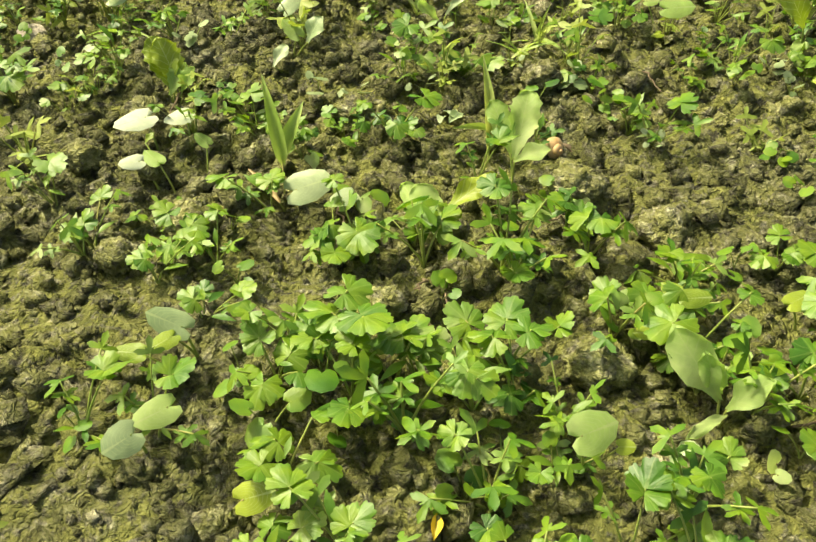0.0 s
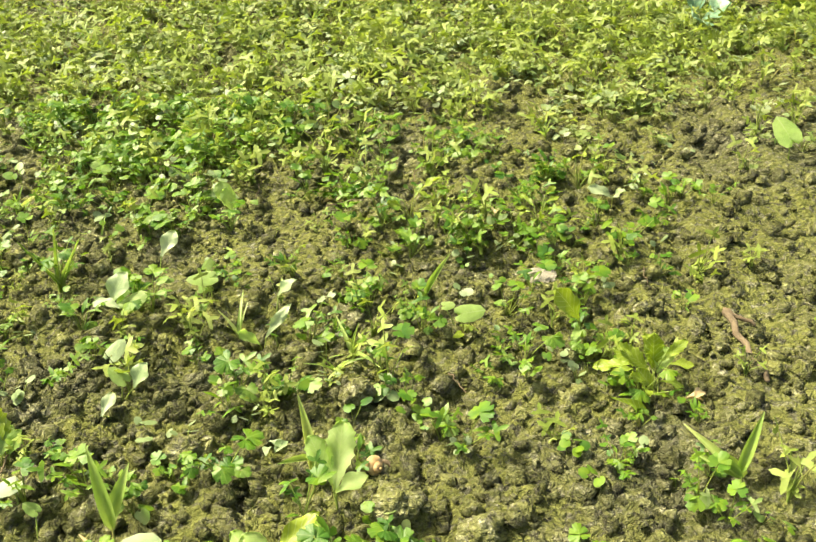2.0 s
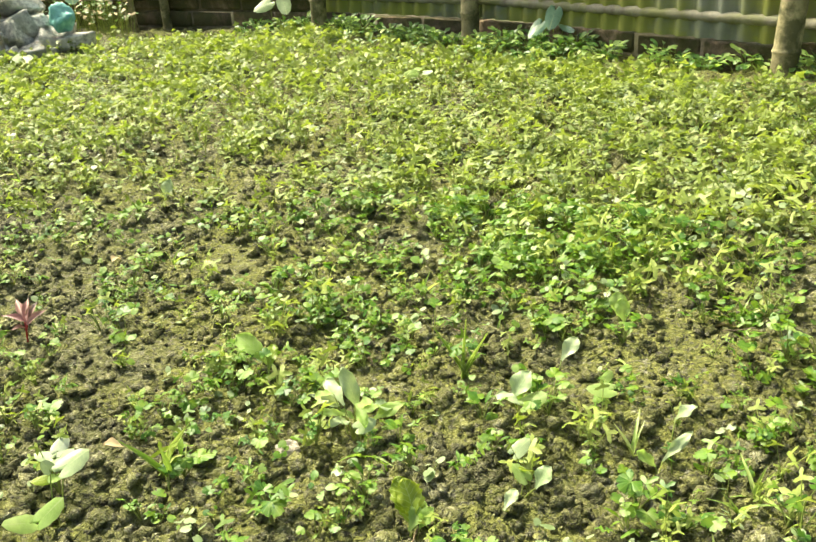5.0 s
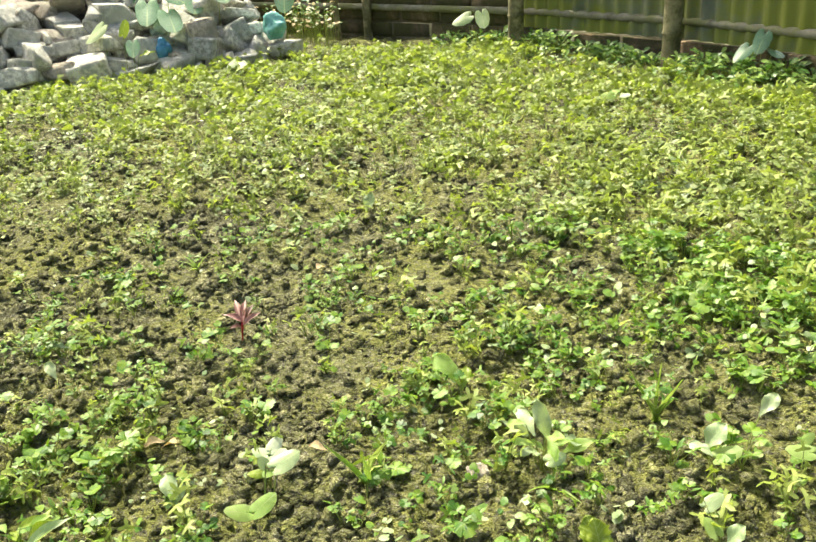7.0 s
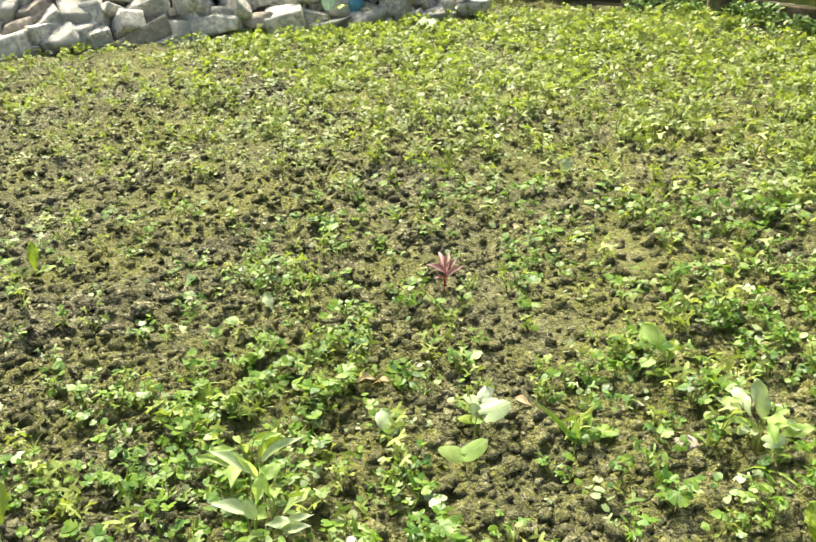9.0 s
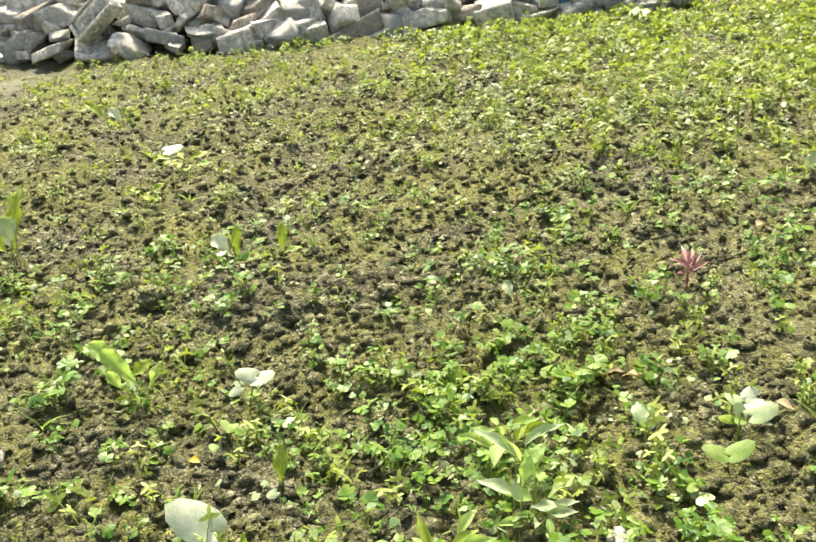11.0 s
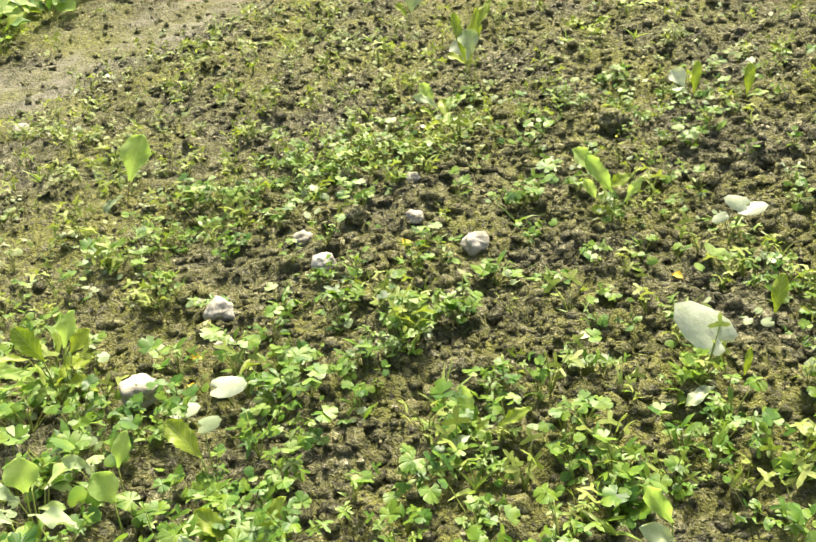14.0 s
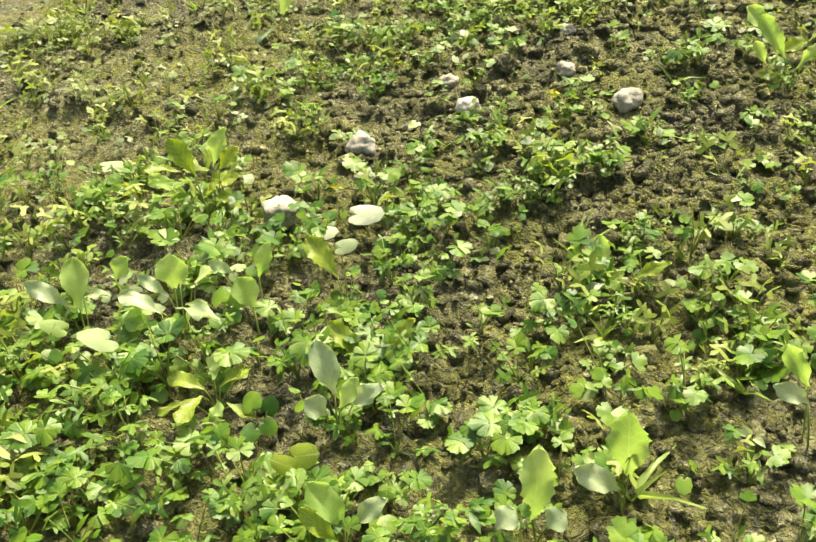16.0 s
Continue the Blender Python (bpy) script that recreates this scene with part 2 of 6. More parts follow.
# sky reflected on glossy leaves is put into this pale colour
PALE = leaf_material("pale_sheen_leaf", [(0.0, (0.29, 0.40, 0.19)), (1.0, (0.46, 0.54, 0.34))], 0.42, 0.34, veins=True)
ARUM = leaf_material("arum_leaf", [(0.0, (0.15, 0.29, 0.18)), (1.0, (0.25, 0.40, 0.27))], 0.3, 0.3, veins=True)
LIME = leaf_material("lime_leaf", [(0.0, (0.20, 0.305, 0.025)), (1.0, (0.34, 0.425, 0.05))], 0.42, 0.42, veins=True)
REDLEAF = leaf_material("red_leaf", [(0.0, (0.22, 0.09, 0.09)), (0.5, (0.36, 0.22, 0.20)), (1.0, (0.48, 0.38, 0.34))], 0.4, 0.25)
REDSTEM = leaf_material("red_stem", [(0.0, (0.35, 0.02, 0.02)), (1.0, (0.5, 0.05, 0.04))], 0.4, 0.2)
GRASS = leaf_material("grass_blade", [(0.0, (0.22, 0.38, 0.06)), (0.6, (0.36, 0.48, 0.14)), (1.0, (0.5, 0.54, 0.22))], 0.35, 0.45)
STEM = leaf_material("stem", [(0.0, (0.20, 0.30, 0.06)), (0.7, (0.34, 0.40, 0.10)), (1.0, (0.42, 0.34, 0.14))], 0.4, 0.25)
DRY = leaf_material("dry_leaf", [(0.0, (0.42, 0.30, 0.16)), (0.6, (0.55, 0.44, 0.26)), (1.0, (0.7, 0.55, 0.38))], 0.7, 0.2)
YELLOW = leaf_material("yellow_leaf", [(0.0, (0.65, 0.45, 0.03)), (1.0, (0.75, 0.55, 0.06))], 0.5, 0.25)
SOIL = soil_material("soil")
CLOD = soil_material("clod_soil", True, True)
STONE = rough_material("pale_stone", (0.36, 0.345, 0.29), (0.62, 0.595, 0.52), 30.0, (0.30, 0.285, 0.21), 14.0)
RUBBLE = rough_material("broken_brick", (0.38, 0.385, 0.335), (0.86, 0.86, 0.80), 46.0, (0.48, 0.485, 0.41), 9.0, relief=0.02, spread=0.35, low=0.38, high=0.60)
RUBBLE_WARM = rough_material("broken_brick_warm", (0.29, 0.255, 0.21), (0.60, 0.54, 0.46), 46.0, (0.36, 0.34, 0.27), 9.0, relief=0.02, spread=0.25, low=0.38, high=0.60)
BRICK = rough_material("old_mossy_brick", (0.075, 0.058, 0.039), (0.30, 0.228, 0.15), 24.0, (0.06, 0.065, 0.02), 8.0, relief=0.02, spread=0.35, cover=0.07)
MORTAR = rough_material("old_mortar", (0.08, 0.07, 0.048), (0.23, 0.195, 0.145), 20.0, (0.06, 0.07, 0.015), 5.0)
SHEET = rough_material("algae_grown_sheet", (0.07, 0.084, 0.056), (0.18, 0.202, 0.163), 4.0, (0.185, 0.205, 0.03), 3.3, 0.75, 0.001, cover=0.06)
BAMBOO = rough_material("weathered_bamboo", (0.10, 0.095, 0.05), (0.30, 0.275, 0.16), 9.0, (0.055, 0.06, 0.022), 14.0, relief=0.006, spread=0.25, cover=0.0, low=0.36, high=0.62)
RAIL = rough_material("dark_bamboo", (0.10, 0.095, 0.07), (0.28, 0.27, 0.21), 18.0, (0.15, 0.16, 0.06), 7.0, 0.8, 0.003)
SHELL = rough_material("snail_shell", (0.42, 0.24, 0.09), (0.72, 0.56, 0.34), 60.0, None, 1.0, 0.4, 0.0006)
TEAL = rough_material("teal_net", (0.10, 0.36, 0.32), (0.25, 0.55, 0.50), 40.0, None, 1.0, 0.5, 0.003)
FILM = rough_material("pale_plastic_film", (0.32, 0.46, 0.44), (0.58, 0.68, 0.66), 30.0, None, 1.0, 0.4, 0.003)
BLUE = rough_material("blue_plastic", (0.04, 0.16, 0.32), (0.10, 0.32, 0.5), 30.0, None, 1.0, 0.4, 0.003)
TWIG = rough_material("dead_twig", (0.09, 0.065, 0.04), (0.26, 0.2, 0.13), 40.0)

# ---------------------------------------------------------------- mesh helpers
RNG = np.random.default_rng(7)


def mesh_from(name, verts, tris, mat, smooth=True, uv=None):
    me = bpy.data.meshes.new(name)
    v, f = np.asarray(verts, np.float32), np.asarray(tris, np.int32)
    me.vertices.add(len(v))
    me.vertices.foreach_set("co", v.ravel())
    me.loops.add(f.size)
    me.loops.foreach_set("vertex_index", f.ravel())
    me.polygons.add(len(f))
    me.polygons.foreach_set("loop_start", np.arange(0, f.size, 3, dtype=np.int32))
    me.update(calc_edges=True)
    me.materials.append(mat)
    if uv is not None:
        me.uv_layers.new().data.foreach_set("uv", np.asarray(uv, np.float32)[f.ravel()].ravel())
    if smooth:
        me.shade_smooth()
    return me


def part(name, vf, mat, parent=None, label="", smooth=True):
    """One mesh object, under a thing or a part when given."""
    ob = new(name, vf if isinstance(vf, bpy.types.Mesh) else mesh_from(name, vf[0], vf[1], mat, smooth, vf[2] if len(vf) > 2 else None))
    if parent:
        ob.parent = parent
    return tagged(ob, label)


def join(pieces):
    vs, fs, n = [], [], 0
    for v, f in pieces:
        vs.append(v)
        fs.append(np.asarray(f) + n)
        n += len(v)
    return np.concatenate(vs), np.concatenate(fs)


def rot(ax, deg):
    a = radians(deg)
    c, s = math.cos(a), math.sin(a)
    return np.array({"x": [[1, 0, 0], [0, c, -s], [0, s, c]], "y": [[c, 0, s], [0, 1, 0], [-s, 0, c]], "z": [[c, -s, 0], [s, c, 0], [0, 0, 1]]}[ax])


def placed(vf, m, t=(0, 0, 0)):
    return vf[0] @ m.T + np.asarray(t), vf[1]


def grid_tris(rows, cols):
    i = np.arange(rows - 1)[:, None] * cols + np.arange(cols - 1)[None]
    i = i.ravel()
    return np.concatenate([np.stack([i, i + 1, i + cols + 1], 1), np.stack([i, i + cols + 1, i + cols], 1)])


def blade(width, rows=8, cols=5, curl=0.15, fold=0.12, lobe=0.0, peak=0.5, teeth=0.0, wave=0.0, blunt=1.0):
    """A leaf blade of length 1 along x. lobe: how far the base runs back beside the stalk; peak: where it is widest."""
    u = np.linspace(0, 1, rows)[:, None]
    v = np.linspace(-1, 1, cols)[None]
    k = math.log(0.5) / math.log(peak)
    w = width * np.sin(math.pi * np.clip(u ** k, 0, 1)) ** blunt
    w = np.maximum(w, 0.012)
    if lobe:
        w = np.maximum(w, width * 0.95 * np.clip(1 - u, 0, 1) ** 0.35 * np.clip(u * 6 + 0.55, 0, 1) * (u < peak))
    if teeth:
        w = w * (1 + teeth * np.sin(u * math.pi * 11))
    x = u - lobe * v ** 2 * (1 - u) ** 2 * np.sign(np.abs(v)) - 0.05 * v ** 2
    y = v * w
    z = -curl * u ** 2 + fold * np.abs(v) * w / max(width, 1e-6) * 0.5 + wave * np.sin(u * 9 + v * 2) * np.abs(v)
    return np.stack([x + 0 * v, y, z + 0 * v], -1).reshape(-1, 3), grid_tris(rows, cols)


def disc(width, rows=6, cols=13, cup=0.12, wave=0.03):
    """A rounded kidney-shaped blade of length 1 along x, its stalk at the notch."""
    q = np.linspace(0.02, 1, rows)[:, None]
    a = np.radians(np.linspace(-177, 177, cols))[None]
    r = (0.06 + 0.94 * np.cos(a / 2) ** 0.85) * (1 + 0.035 * np.cos(a * 9)) 
    x = q * r * np.cos(a)
    y = q * r * np.sin(a) * width / 0.76
    z = cup * (q ** 2 * 0.8 - 1.1 * q ** 3) + wave * np.sin(a * 3 + 1) * q ** 2
    return np.stack([x, y, z], -1).reshape(-1, 3), grid_tris(rows, cols)


def fan(points=31, rings=3, spread=82):
    """A wedge-shaped leaflet of three lobes with rounded teeth, length about 1, its stalk at the origin."""
    a = np.radians(np.linspace(-spread, spread, points))
    cut = sum(0.32 * np.exp(-((a - radians(c)) / radians(6)) ** 2) for c in (-31, 31))
    cut = cut + sum(0.09 * np.exp(-((a - radians(c)) / radians(3.5)) ** 2) for c in (-62, -47, -11, 11, 47, 62))
    r = (1.0 - 0.28 * np.sin(np.abs(a)) ** 2) * (1 - cut)
    r[[0, -1]] *= 0.7
    v = [np.zeros((1, 3))]
    for i in range(1, rings + 1):
        q = i / rings
        v.append(np.stack([r * q * np.cos(a) + 0.05 * q, r * q * np.sin(a) * 1.08, 0.035 * q * q * np.cos(a * 4.6) + 0.10 * q - 0.22 * q * q], 1))
    f = [np.stack([np.zeros(points - 1, int), 1 + np.arange(points - 1), 2 + np.arange(points - 1)], 1)]
    if rings > 1:
        f.append(grid_tris(rings, points)[:, ::-1] + 1)
    return np.concatenate(v), np.concatenate(f)


def spoon(width, rows=12, cols=7, curl=0.15, fold=0.3, teeth=0.0, wave=0.05, peak=0.64, foot=0.14):
    """A leaf of length 1 along x: a narrow foot, widest past the middle, with a rounded end."""
    u = 1 - (1 - np.linspace(0, 1, rows)[:, None]) ** 1.5
    v = np.linspace(-1, 1, cols)[None]
    k = np.clip(u / peak, 0, 1)
    w = width * np.where(u < peak, foot + (1 - foot) * k * k * (3 - 2 * k), np.sqrt(np.clip(1 - ((u - peak) / (1 - peak)) ** 2, 0.004, 1)))
    if teeth:
        w = w * (1 + teeth * np.sign(np.sin(u * 40)) * (k > 0.3))
    y = v * w
    z = 0.25 * curl * u - curl * u ** 2 + fold * np.abs(v) ** 1.3 * w + wave * np.sin(u * 11 + 2.2 * v) * v * v * k
    return np.stack([u - 0.03 * v ** 2 + 0 * w, y, z], -1).reshape(-1, 3), grid_tris(rows, cols)


def frond(points=31):
    """A deeply cut leaflet of three toothed fingers, radius about 1."""
    a = np.radians(np.linspace(-118, 118, points))
    r = 0.40 + 0.60 * np.clip(np.cos(a * 4.2), 0, 1) ** 0.5 * (1 - 0.2 * np.abs(a) / 2) - 0.16 * np.clip(np.cos(a * 16.8 + 3.14), 0, 1)
    v = np.concatenate([np.zeros((1, 3)), np.stack([r * np.cos(a) + 0.1, r * np.sin(a), 0.10 * np.cos(a * 2) - 0.16 * r * r], 1)])
    return v, np.stack([np.zeros(points - 1, int), 1 + np.arange(points - 1), 2 + np.arange(points - 1)], 1)


def star(points):
    """A small three-lobed leaflet of a few faces, radius about 1."""
    a = np.radians(np.linspace(-115, 115, points))
    r = np.where(np.arange(points) % 2 == 0, 0.55, 1.0)
    v = np.concatenate([np.zeros((1, 3)), np.stack([r * np.cos(a) + 0.1, r * np.sin(a), 0.12 * np.cos(a * 2) - 0.1 * r], 1)])
    return v, np.stack([np.zeros(points - 1, int), 1 + np.arange(points - 1), 2 + np.arange(points - 1)], 1)


def tube(points, r0, r1, sides=5):
    """A tapered stalk along points."""
    p = np.asarray(points, float)
    d = np.gradient(p, axis=0)
    d /= np.linalg.norm(d, axis=1)[:, None] + 1e-9
    ref = np.where(np.abs(d[:, 2:3]) > 0.9, [[1.0, 0, 0]], [[0, 0, 1.0]])
    a = np.cross(d, ref)
    a /= np.linalg.norm(a, axis=1)[:, None] + 1e-9
    b = np.cross(d, a)
    t = np.linspace(0, 2 * math.pi, sides, endpoint=False)
    r = np.linspace(r0, r1, len(p))[:, None, None]
    v = p[:, None] + r * (np.cos(t)[None, :, None] * a[:, None] + np.sin(t)[None, :, None] * b[:, None])
    f = []
    for i in range(len(p) - 1):
        for j in range(sides):
            k = (j + 1) % sides
            q = i * sides
            f += [(q + j, q + k, q + sides + k), (q + j, q + sides + k, q + sides + j)]
    n = len(p) * sides
    v = np.concatenate([v.reshape(-1, 3), p[-1:] + d[-1:] * r1])
    if sides > 3:
        f += [(n - sides + j, n - sides + (j + 1) % sides, n) for j in range(sides)]
    return v, np.array(f)


def arc(base, az, reach, rise, n=4, bend=0.5):
    """Points of a stalk that leaves base upwards and leans out towards az."""
    s = np.linspace(0, 1, n)
    out = reach * s ** (1 + bend)
    return np.stack([base[0] + out * math.cos(radians(az)), base[1] + out * math.sin(radians(az)), base[2] + rise * s], 1)


# ---------------------------------------------------------------- ground
def hash2(i, j, k):
    h = (i * 374761393 + j * 668265263 + k * 982451653) & 0xFFFFFFFF
    h = ((h ^ (h >> 13)) * 1274126177) & 0xFFFFFFFF
    return ((h ^ (h >> 16)) & 0xFFFFFF) / float(0xFFFFFF)


def value_noise(x, y, k):
    i, j = np.floor(x).astype(np.int64), np.floor(y).astype(np.int64)
    u, v = x - i, y - j
    u, v = u * u * (3 - 2 * u), v * v * (3 - 2 * v)
    return (hash2(i, j, k) * (1 - u) + hash2(i + 1, j, k) * u) * (1 - v) + (hash2(i, j + 1, k) * (1 - u) + hash2(i + 1, j + 1, k) * u) * v - 0.5


def lumps(x, y, k):
    """Blunt lumps of size about 1: high in the middle of each cell, low in the joints."""
    i, j = np.floor(x).astype(np.int64), np.floor(y).astype(np.int64)
    best = np.full(np.shape(x), 9.0)
    tall = np.zeros(np.shape(x))
    for a in (-1, 0, 1):
        for b in (-1, 0, 1):
            cx, cy = i + a + hash2(i + a, j + b, k), j + b + hash2(i + a, j + b, k + 1)
            d = np.hypot(x - cx, y - cy)
            near = d < best
            tall = np.where(near, hash2(i + a, j + b, k + 2), tall)
            best = np.where(near, d, best)
    return np.clip(1 - (best / 0.8) ** 1.5, 0, 1) ** 0.8 * (0.2 + 0.8 * tall)


def facet(x, y, k):
    """Broken, angular unevenness about 1 wide, between -0.5 and 0.5."""
    x, y = 0.83 * x - 0.56 * y, 0.56 * x + 0.83 * y
    i, j = np.floor(x).astype(np.int64), np.floor(y).astype(np.int64)
    u, v = x - i, y - j
    a, b, c, d = hash2(i, j, k), hash2(i + 1, j, k), hash2(i, j + 1, k), hash2(i + 1, j + 1, k)
    return np.where(u + v < 1, a + (b - a) * u + (c - a) * v, d + (c - d) * (1 - u) + (b - d) * (1 - v)) - 0.5


def billow(x, y, k):
    """Irregular clods: round tops with sharp creases between."""
    return 2 * np.abs(value_noise(x, y, k))


def path_across(x, y):
    """Signed distance from the middle of the trodden path."""
    ax, ay, bx, by = -2.15, -0.90, -3.95, 1.05
    n = math.hypot(bx - ax, by - ay)
    return ((x - ax) * (by - ay) - (y - ay) * (bx - ax)) / n


def smooth_soil(x, y):
    """1 where the soil is flat and crusted, 0 where it is cloddy."""
    s = np.clip((value_noise(x * 3.1 + 9, y * 3.1 + 4, 5) + 0.8 * value_noise(x * 8, y * 8, 6) - 0.34) * 4, 0, 1)
    p = np.clip(0.7 - np.abs(path_across(x, y)) / 0.36, 0, 1)
    edge = 0.30 * np.exp(-((x + 1.55) ** 2 + (y + 0.62) ** 2) / 0.10)
    return np.maximum(np.maximum(s, p), edge)


def height(x, y):
    x, y = np.asarray(x, float), np.asarray(y, float)
    wx = x + 0.03 * value_noise(x * 12, y * 12, 21) + 0.014 * value_noise(x * 47, y * 47, 23) + 0.006 * value_noise(x * 110, y * 110, 25)
    wy = y + 0.03 * value_noise(x * 12, y * 12, 22) + 0.014 * value_noise(x * 47, y * 47, 24) + 0.006 * value_noise(x * 110, y * 110, 26)
    rough = 1 - 0.55 * smooth_soil(x, y)
    z = 0.030 * value_noise(x * 1.7, y * 1.7, 1) + 0.020 * value_noise(x * 6, y * 6, 2)
    z += rough * (0.005 * lumps(wx * 21, wy * 21, 11) + 0.014 * facet(wx * 26, wy * 26, 51) + 0.005 * billow(wx * 34, wy * 34, 52) + 0.012 * facet(wx * 55, wy * 55, 53) - 0.004)
    z += (0.3 + 0.7 * rough) * (0.008 * facet(wx * 100, wy * 100, 55) + 0.003 * billow(wx * 118, wy * 118, 56))
    out = np.clip((np.hypot(x + 0.4, y - 0.15) - 0.9) / 0.5, 0, 1)
    z += out * rough * (0.005 * lumps(wx * 26, wy * 26, 41) + 0.026 * facet(wx * 22, wy * 22, 43) - 0.004)
    z -= 0.03 * np.clip(1.2 - np.abs(path_across(x, y)) / 0.3, 0, 1)
    fade = np.clip(1.4 - (np.hypot(x + 1.5, y - 1.5) - 4) / 4, 0, 1)
    return z * fade


def spaced(parts):
    """Coordinates from stretches of (start, end, step)."""
    out = []
    for a, b, s in parts:
        out.append(np.arange(a, b - s * 0.25, s))
    return np.concatenate(out + [[parts[-1][1]]])


def patch(xs, ys, hole=None):
    """A grid of ground; hole: left out inside this (x0, x1, y0, y1)."""
    X, Y = np.meshgrid(xs, ys)
    f = grid_tris(len(ys), len(xs))
    v = np.stack([X, Y, height(X, Y)], -1).reshape(-1, 3)
    if hole:
        inside = (v[:, 0] > hole[0]) & (v[:, 0] < hole[1]) & (v[:, 1] > hole[2]) & (v[:, 1] < hole[3])
        f = f[~inside[f].all(1)]
        v = v - (0, 0, 0.004) * inside[:, None]
    return v, f


NEAREST, MIDDLE = (-1.30, 0.44, -0.64, 0.88), (-2.45, 0.95, -0.95, 1.95)
outer_x = spaced([(-80, -20, 12), (-20, -8, 2), (-8, -5, 0.3), (-5, -3.4, 0.03), (-3.4, 0.4, 0.017), (0.4, 1.3, 0.02), (1.3, 2.4, 0.05), (2.4, 8, 0.5), (8, 20, 2), (20, 80, 12)])
outer_y = spaced([(-80, -20, 12), (-20, -6, 2), (-6, -1.6, 0.3), (-1.6, -1.0, 0.03), (-1.0, 2.4, 0.017), (2.4, 4.0, 0.03), (4.0, 6, 0.3), (6, 20, 2), (20, 80, 12)])
sheets = [patch(outer_x, outer_y, (MIDDLE[0] + 0.02, MIDDLE[1] - 0.02, MIDDLE[2] + 0.02, MIDDLE[3] - 0.02)),
          patch(np.arange(MIDDLE[0], MIDDLE[1], 0.0145), np.arange(MIDDLE[2], MIDDLE[3], 0.0145), (NEAREST[0] + 0.01, NEAREST[1] - 0.01, NEAREST[2] + 0.01, NEAREST[3] - 0.01)),
          patch(np.arange(NEAREST[0], NEAREST[1], 0.0048), np.arange(NEAREST[2], NEAREST[3], 0.0048))]
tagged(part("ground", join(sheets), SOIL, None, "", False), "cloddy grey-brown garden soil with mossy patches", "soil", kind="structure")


def crumb(seed):
    """An angular crumb of radius about 1: a bent block with knocked-off corners."""
    r = np.random.default_rng(seed)
    v = np.array([(x, y, z) for x in (-1, 1) for y in (-1, 1) for z in (-1, 1)], float)
    v = v * (0.72, 0.6, 0.46) * r.uniform(0.55, 1.15, (8, 3)) + r.normal(0, 0.10, (8, 3))
    f = np.array([(0, 1, 3), (0, 3, 2), (4, 6, 7), (4, 7, 5), (0, 4, 5), (0, 5, 1), (2, 3, 7), (2, 7, 6), (1, 5, 7), (1, 7, 3)])
    return v @ rot("x", r.uniform(-30, 30)).T @ rot("y", r.uniform(-30, 30)).T, f


def scatter(name, kinds, which, x, y, z, size, yaw, lean, lean_to, mat, label, category, smooth=True):
    """Many small things of a few kinds, joined into one mesh."""
    vs, fs, n = [], [], 0
    for k, (v, f) in enumerate(kinds):
        s = np.nonzero(which == k)[0]
        if not len(s):
            continue
        c, sn = np.cos(yaw[s])[:, None], np.sin(yaw[s])[:, None]
        px, py, pz = (v[None, :, 0] * c - v[None, :, 1] * sn), (v[None, :, 0] * sn + v[None, :, 1] * c), np.repeat(v[None, :, 2], len(s), 0)
        la = lean[s][:, None]
        px, py = px + pz * la * np.cos(lean_to[s])[:, None], py + pz * la * np.sin(lean_to[s])[:, None]
        q = np.stack([px, py, pz], -1) * size[s][:, None, None] + np.stack([x[s], y[s], z[s]], -1)[:, None]
        vs.append(q.reshape(-1, 3))
        fs.append((f[None] + (n + np.arange(len(s)) * len(v))[:, None, None]).reshape(-1, 3))
        n += len(s) * len(v)
    return tagged(part(name, (np.concatenate(vs), np.concatenate(fs)), mat, None, "", smooth), label, category, kind="stuff")


def where_in(n, x0, x1, y0, y1, rng):
    return rng.uniform(x0, x1, n), rng.uniform(y0, y1, n)


rng = np.random.default_rng(3)


def strew(name, kinds, n, low, high, power, wide, seed, label, middle=(-0.95, 0.05)):
    """Loose crumbs of soil, thickest where the bed is cloddy and near the trodden side."""
    r = np.random.default_rng(seed)
    pick = r.random(n)
    x = np.where(pick < 0.45, r.normal(-0.02, wide, n), r.normal(middle[0], wide * 1.25, n))
    y = np.where(pick < 0.45, r.normal(0.62, wide, n), r.normal(middle[1], wide * 1.15, n))
    ok = r.random(n) < 0.35 + 0.65 * (1 - smooth_soil(x, y))
    x, y = x[ok], y[ok]
    k = len(x)
    size = low + (high - low) * r.random(k) ** power
    scatter(name, kinds, r.integers(0, len(kinds), k), x, y, height(x, y) + size * 0.18, size, r.uniform(0, 6.28, k), 0.4 * r.random(k), r.uniform(0, 6.28, k), CLOD, label, "soil crumbs", False)


strew("soil_crumbs", [crumb(i) for i in range(24)], 23000, 0.0018, 0.0075, 2.2, 0.40, 3, "loose lumps of dry grey-brown soil")


strew("wide_soil_crumbs", [crumb(i + 40) for i in range(24)], 30000, 0.0038, 0.0145, 2.0, 0.85, 4, "lumps of dry soil all over the bed", (-1.5, 0.7))

